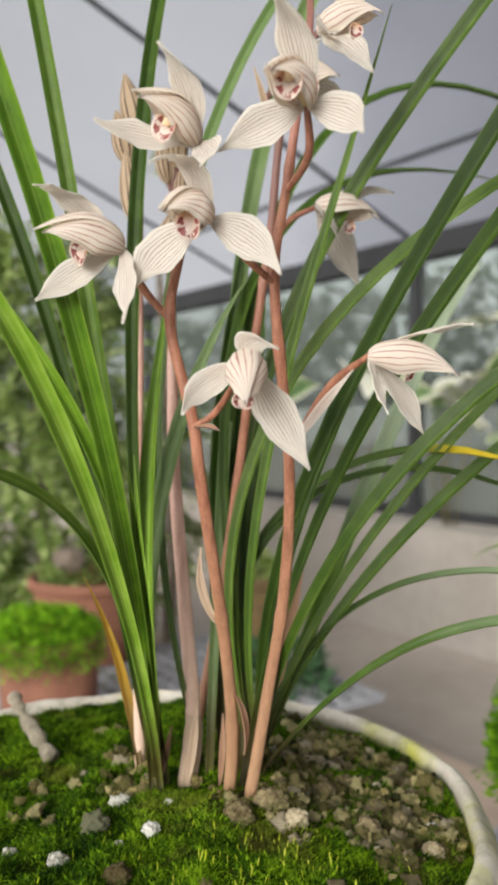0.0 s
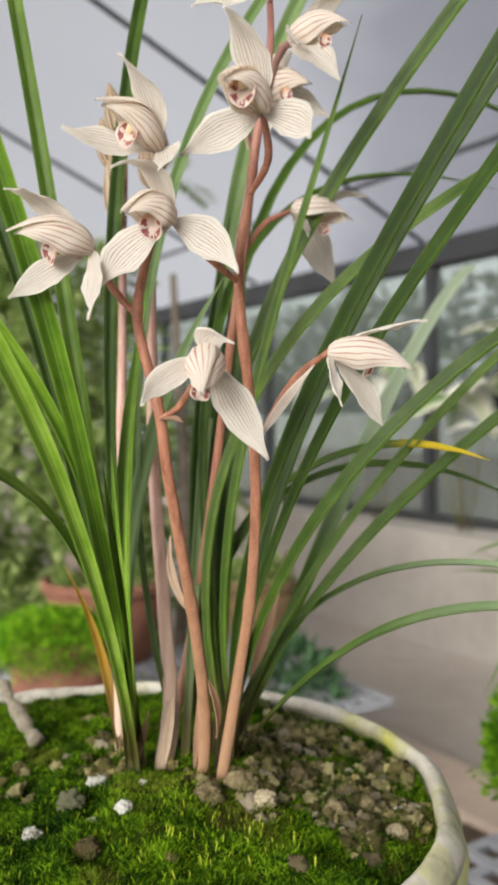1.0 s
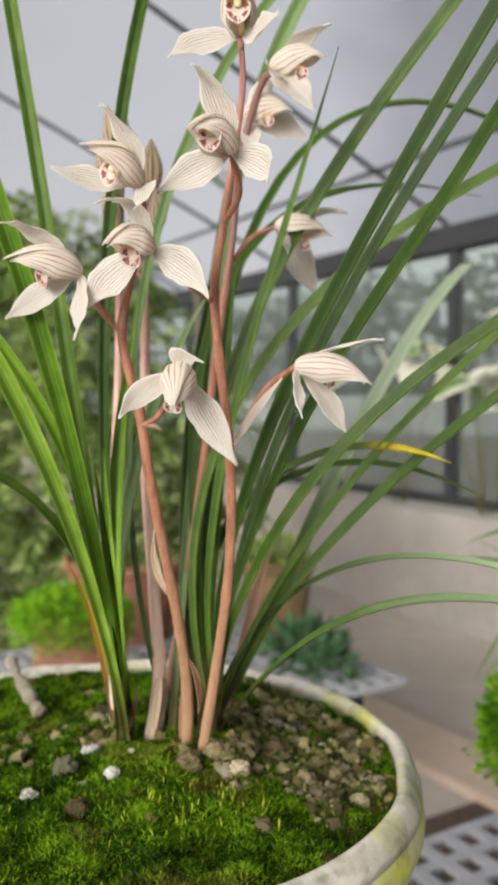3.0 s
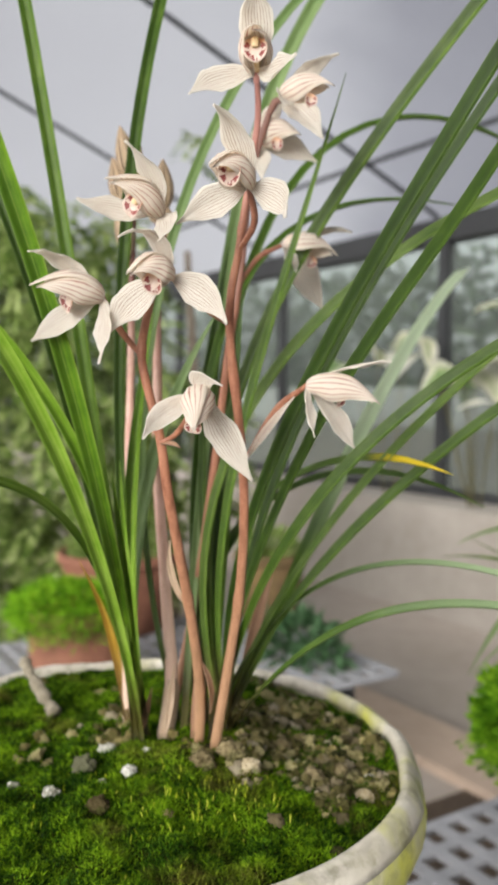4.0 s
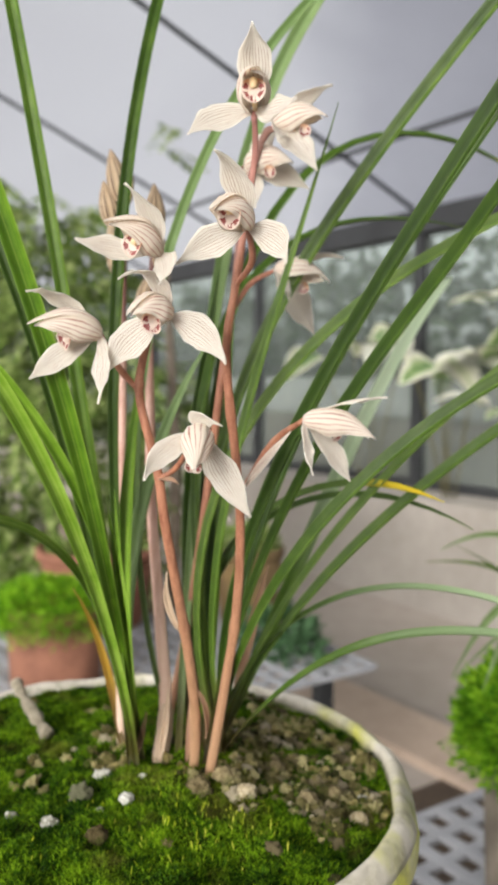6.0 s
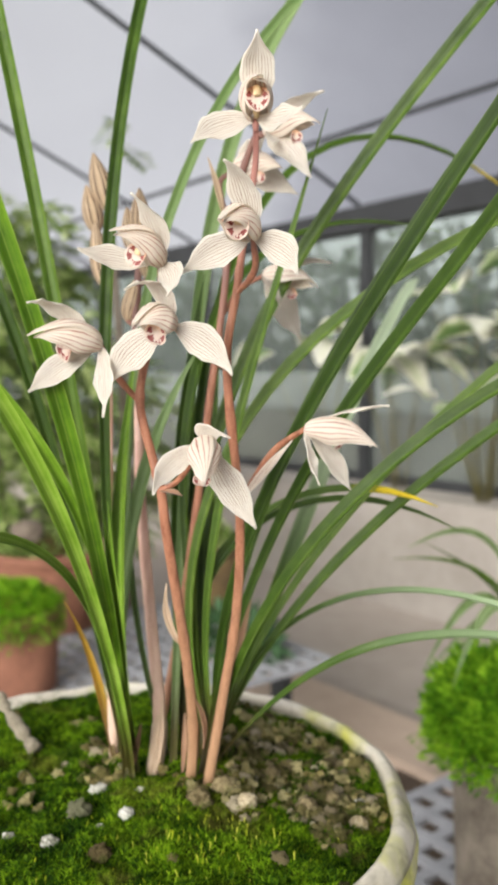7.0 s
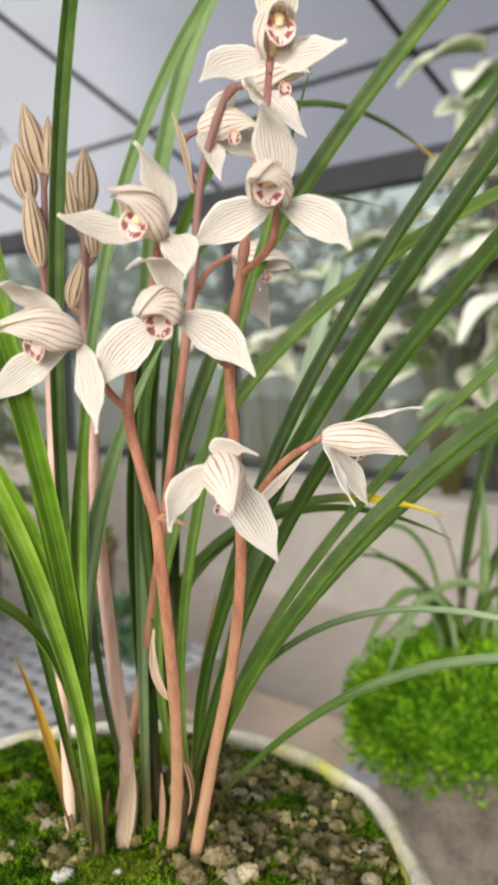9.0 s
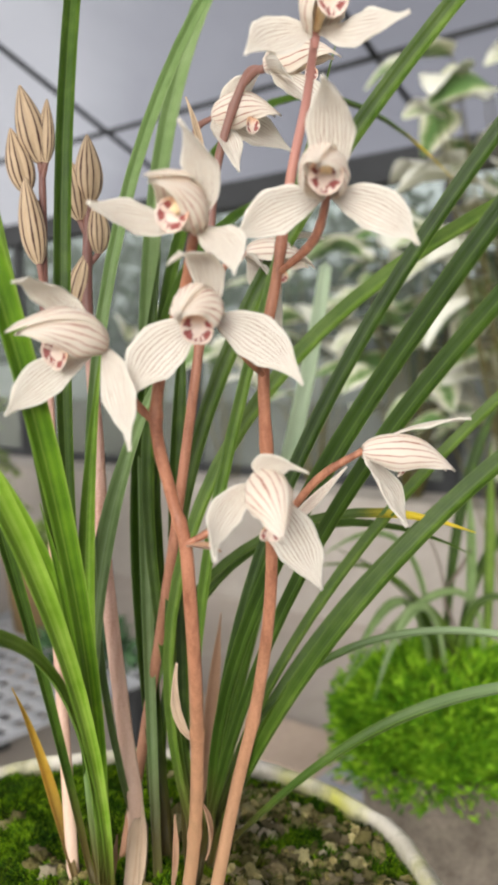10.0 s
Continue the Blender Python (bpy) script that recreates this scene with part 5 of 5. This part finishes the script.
ball(bm, (-0.50, 2.34, 0.675), (0.045, 0.04, 0.034), 4.4, 3, 0.3)
solid("stone", bm, BARK, (-0.50, 2.34, 0.64), "dull grey-brown stone lying in the terracotta bowl", "stone")
round_pot("clay_pot", 0.0, 2.46, BENCH, 0.11, 0.085, 0.23, rough_surface("dark_stained_clay", (0.055, 0.035, 0.015), (0.17, 0.11, 0.04), 12, 0.9, 0.002), "dark brown clay pot with yellowish stains")
bm = bmesh.new()
tuft(bm, (0.0, 2.46, 0.615), 0.085, 0.05, 600, 0.03, rng)
solid("ground_cover", bm, SHRUB, (0.0, 2.46, 0.61), "olive low plants in a dark clay pot", "plant", kind="stuff", smooth=False)
bm = bmesh.new()
tuft(bm, (0.08, 2.16, BENCH + 0.045), 0.085, 0.05, 260, 0.055, rng)
tuft(bm, (0.14, 2.10, BENCH + 0.02), 0.06, 0.03, 120, 0.045, rng)
solid("low_fern", bm, FERN, (0.10, 2.15, BENCH), "small dark green plant on the grid bench", "plant", kind="stuff", smooth=False)

# clubmoss pot beside the orchid
CX, CY = 0.374, 0.845
round_pot("plant_pot", CX, CY, BENCH, 0.098, 0.080, 0.315, rough_surface("grey_brown_clay", (0.075, 0.06, 0.042), (0.26, 0.22, 0.17), 26, 0.9, 0.004), "grey-brown clay pot holding clubmoss")
bm = bmesh.new()
rng = random.Random(31)
ball(bm, (CX, CY, 0.715), (0.088, 0.088, 0.050), 2.0, 3, 0.15)
tuft(bm, (CX, CY, 0.712), 0.124, 0.092, 21000, 0.0120, rng, -0.38, 0.7)
solid("clubmoss", bm, CLUMP, (CX, CY, 0.70), "dense bright green clubmoss mound in a clay pot", "clubmoss", kind="stuff", smooth=False)

neighbour = thing("grassy_orchid", (CX, CY, 0.76), "young orchid with arching dark leaves rising from clubmoss", "orchid")


def side_leaf(p0, p1, p2, p3, wide, mat, facing=(0, -0.6, 0.8)):
    bm = bmesh.new()
    strap(bm, bezier((p0, p1, p2, p3), 18), lambda u: wide * min(1, 0.5 + u * 1.2) * (1 if u < 0.6 else max(0.05, 1 - ((u - 0.6) / 0.4) ** 1.5)), facing)
    part("leaf", bm, mat, neighbour)


side_leaf((0.36, 0.85, 0.76), (0.35, 0.84, 0.92), (0.30, 0.82, 0.97), (0.215, 0.80, 0.93), 0.010, LEAF_PALE)
side_leaf((0.376, 0.84, 0.765), (0.355, 0.84, 0.850), (0.310, 0.84, 0.895), (0.239, 0.84, 0.928), 0.005, LEAF_DARK)
side_leaf((0.370, 0.84, 0.765), (0.350, 0.84, 0.880), (0.300, 0.84, 0.915), (0.208, 0.84, 0.909), 0.007, LEAF_DARK)
side_leaf((0.35, 0.83, 0.76), (0.33, 0.82, 0.88), (0.29, 0.80, 0.92), (0.225, 0.78, 0.80), 0.011, LEAF_PALE)
side_leaf((0.36, 0.82, 0.76), (0.34, 0.80, 0.90), (0.29, 0.78, 0.90), (0.255, 0.77, 0.79), 0.012, LEAF_PALE)
side_leaf((0.38, 0.86, 0.76), (0.38, 0.86, 0.90), (0.40, 0.86, 1.02), (0.46, 0.85, 1.10), 0.012, LEAF_DARK)
side_leaf((0.39, 0.86, 0.76), (0.41, 0.86, 0.90), (0.45, 0.86, 0.95), (0.52, 0.84, 0.93), 0.011, LEAF_DARK)
side_leaf((0.37, 0.84, 0.76), (0.38, 0.82, 0.86), (0.40, 0.80, 0.90), (0.44, 0.78, 0.84), 0.011, LEAF_DARK)

side_leaf((0.364, 0.83, 0.765), (0.350, 0.825, 0.815), (0.330, 0.82, 0.850), (0.304, 0.81, 0.878), 0.017, LEAF_DARK)
side_leaf((0.388, 0.84, 0.765), (0.378, 0.835, 0.810), (0.352, 0.83, 0.850), (0.314, 0.82, 0.880), 0.014, LEAF_DARK)
side_leaf((0.408, 0.83, 0.760), (0.420, 0.83, 0.880), (0.360, 0.82, 0.925), (0.232, 0.80, 0.792), 0.010, LEAF_PALE)
side_leaf((0.398, 0.84, 0.760), (0.398, 0.84, 0.850), (0.400, 0.84, 0.930), (0.396, 0.84, 0.985), 0.012, LEAF_PALE)
side_leaf((0.418, 0.84, 0.760), (0.420, 0.84, 0.850), (0.420, 0.84, 0.950), (0.424, 0.84, 1.030), 0.013, LEAF_OLD)

bm = bmesh.new()
tube(bm, spline([(0.388, 0.84, 0.755), (0.383, 0.84, 0.821), (0.369, 0.84, 0.865), (0.388, 0.84, 0.893), (0.400, 0.84, 0.913)], 4), lambda u: 0.0022 - 0.0006 * u + 0.0005 * math.sin(19 * u), 7)
tube(bm, spline([(0.372, 0.84, 0.862), (0.362, 0.842, 0.905), (0.345, 0.845, 0.945)], 4), lambda u: 0.0014 - 0.0007 * u, 6)
solid("dry_twig", bm, BARK, (0.388, 0.84, 0.755), "thin forked brown twig standing in clubmoss", "twig")


# variegated foliage plants along the glass wall
def broad_leaf(bm, base, tip, up, wide, seed):
    base, tip = Vector(base), Vector(tip)
    ax = tip - base
    side = ax.cross(Vector(up)).normalized()
    nrm = side.cross(ax).normalized()
    rows = []
    for i in range(9):
        u = i / 8
        w = 0.5 * wide * (math.sin(math.pi * min(1, u ** 0.62 * 0.99)) ** 0.75 + 0.02)
        p = base + ax * u + nrm * 0.10 * ax.length * math.sin(math.pi * u) - Vector((0, 0, 0.15 * ax.length * u * u))
        rows.append([p + side * w * k + nrm * (0.2 * w * abs(k) + 0.09 * w * math.sin(7 * u + 4 * k + seed)) for k in (-1, -0.5, 0, 0.5, 1)])
    sheet(bm, rows, 0.0012, [i / 8 for i in range(9)])


def foliage_plant(name, at, stalks, spread, high, size, rng, label, mat, low=0.22):
    ob = thing(name, at, label, "plant")
    potted = at[2] < 0.3
    bm = bmesh.new()
    lathe(bm, [(0.045, 0), (0.05, 0.005), (0.06, 0.07), (0.065, 0.07), (0.067, 0.085), (0.06, 0.086), (0.056, 0.08), (0.04, 0.075)], 32, at)
    if potted:
        part("pot", bm, STEEL, ob, "small dark pot")
    else:
        bm.free()
    for k in range(stalks):
        a = rng.random() * 2 * math.pi
        rr = spread * math.sqrt(rng.random())
        top = Vector(at) + Vector((rr * math.cos(a), rr * math.sin(a), low + (high - low) * rng.random() ** 0.8))
        foot = Vector(at) + Vector((0.03 * math.cos(a), 0.03 * math.sin(a), 0.08 if potted else 0.002))
        bm = bmesh.new()
        tube(bm, spline([foot, foot.lerp(top, 0.55) + Vector((0, 0, 0.06)), top], 5), lambda u: 0.003 - 0.0012 * u, 6)
        part("stalk", bm, LEAF_OLD, ob)
        s = size * rng.uniform(0.7, 1.25)
        out = Vector((math.cos(a), math.sin(a), rng.uniform(-0.5, 0.35)))
        out = (out + Vector((rng.gauss(0, 0.6), rng.gauss(-0.3, 0.5), 0))).normalized()
        bm = bmesh.new()
        broad_leaf(bm, top, top + out * s, (rng.gauss(0, 0.3), -0.35 + rng.gauss(0, 0.3), 1), s * 0.62, rng.random() * 9)
        part("leaf", bm, mat, ob)


rng = random.Random(77)
for v, high, n, low in ((3.35, 0.86, 6, 0.7), (2.75, 0.9, 8, 0.55), (2.25, 0.98, 18, 0.4), (1.75, 1.1, 42, 0.3), (1.25, 1.2, 64, 0.24), (0.8, 1.2, 50, 0.24)):
    foliage_plant("foliage_plant", tuple(gh(3.11, v, 0.55)), n, 0.30, high, 0.25, rng, "cream and green variegated foliage plant growing on the plinth", VARIEGATED, low)
foliage_plant("foliage_plant", tuple(gh(2.25, 0.85, 0.0)), 72, 0.38, 1.95, 0.20, rng, "tall cream and green variegated foliage plant standing on the floor", VARIEGATED, 0.9)


# leafy shrub with feathered leaves
def shrub(name, at, high, spread, n, rng, label, low=0.15):
    ob = thing(name, at, label, "shrub")
    at = Vector(at)
    bm = bmesh.new()
    tube(bm, spline([at, at + Vector((0.02, 0.03, high * 0.4)), at + Vector((-0.02, 0.0, high * 0.8))], 5), lambda u: 0.03 - 0.018 * u, 8)
    part("trunk", bm, BARK, ob)
    bm = bmesh.new()
    for k in range(n):
        a = rng.random() * 2 * math.pi
        h = low + (1 - low) * rng.random()
        rr = spread * (0.25 + 0.75 * math.sqrt(rng.random())) * (1 - 0.45 * max(0, h - 0.6) / 0.4)
        p = at + Vector((rr * math.cos(a), rr * math.sin(a), high * h))
        p += Vector((noise.noise(p * 3), noise.noise(p * 3 + Vector((5, 0, 0))), 0)) * 0.1
        d = Vector((math.cos(a) + rng.gauss(0, 0.5), math.sin(a) + rng.gauss(0, 0.5), rng.gauss(-0.35, 0.4))).normalized()
        s = d.cross(Vector((rng.gauss(0, 0.3), rng.gauss(0, 0.3), 1))).normalized()
        for q in range(7):
            t = q / 6
            c = p + d * 0.14 * t - Vector((0, 0, 0.03 * t * t))
            for sg in (-1, 1):
                g = (s * sg + d * 0.5 + Vector((0, 0, rng.gauss(-0.25, 0.2)))).normalized()
                ln = 0.06 * (1 - 0.35 * abs(t - 0.4))
                w = d * 0.014
                vv = [bm.verts.new(c), bm.verts.new(c + g * ln * 0.5 + w), bm.verts.new(c + g * ln), bm.verts.new(c + g * ln * 0.5 - w)]
                bm.faces.new(vv)
    part("crown", bm, SHRUB, ob, smooth=False)
    return ob


rng = random.Random(41)
shrub("shrub", (-0.78, 3.05, 0.0), 1.75, 0.42, 720, rng, "green feathery-leaved shrub behind the bench", 0.12)
shrub("shrub", (-1.25, 3.2, 0.0), 1.85, 0.5, 760, rng, "green feathery-leaved shrub behind the bench", 0.12)
shrub("shrub", (-0.42, 3.35, 0.0), 1.2, 0.26, 160, rng, "pale green feathery-leaved shrub behind the bench", 0.4)
shrub("shrub", (-0.30, 3.0, 0.0), 2.0, 0.03, 3, rng, "slender young tree with feathery leaves", 0.97)
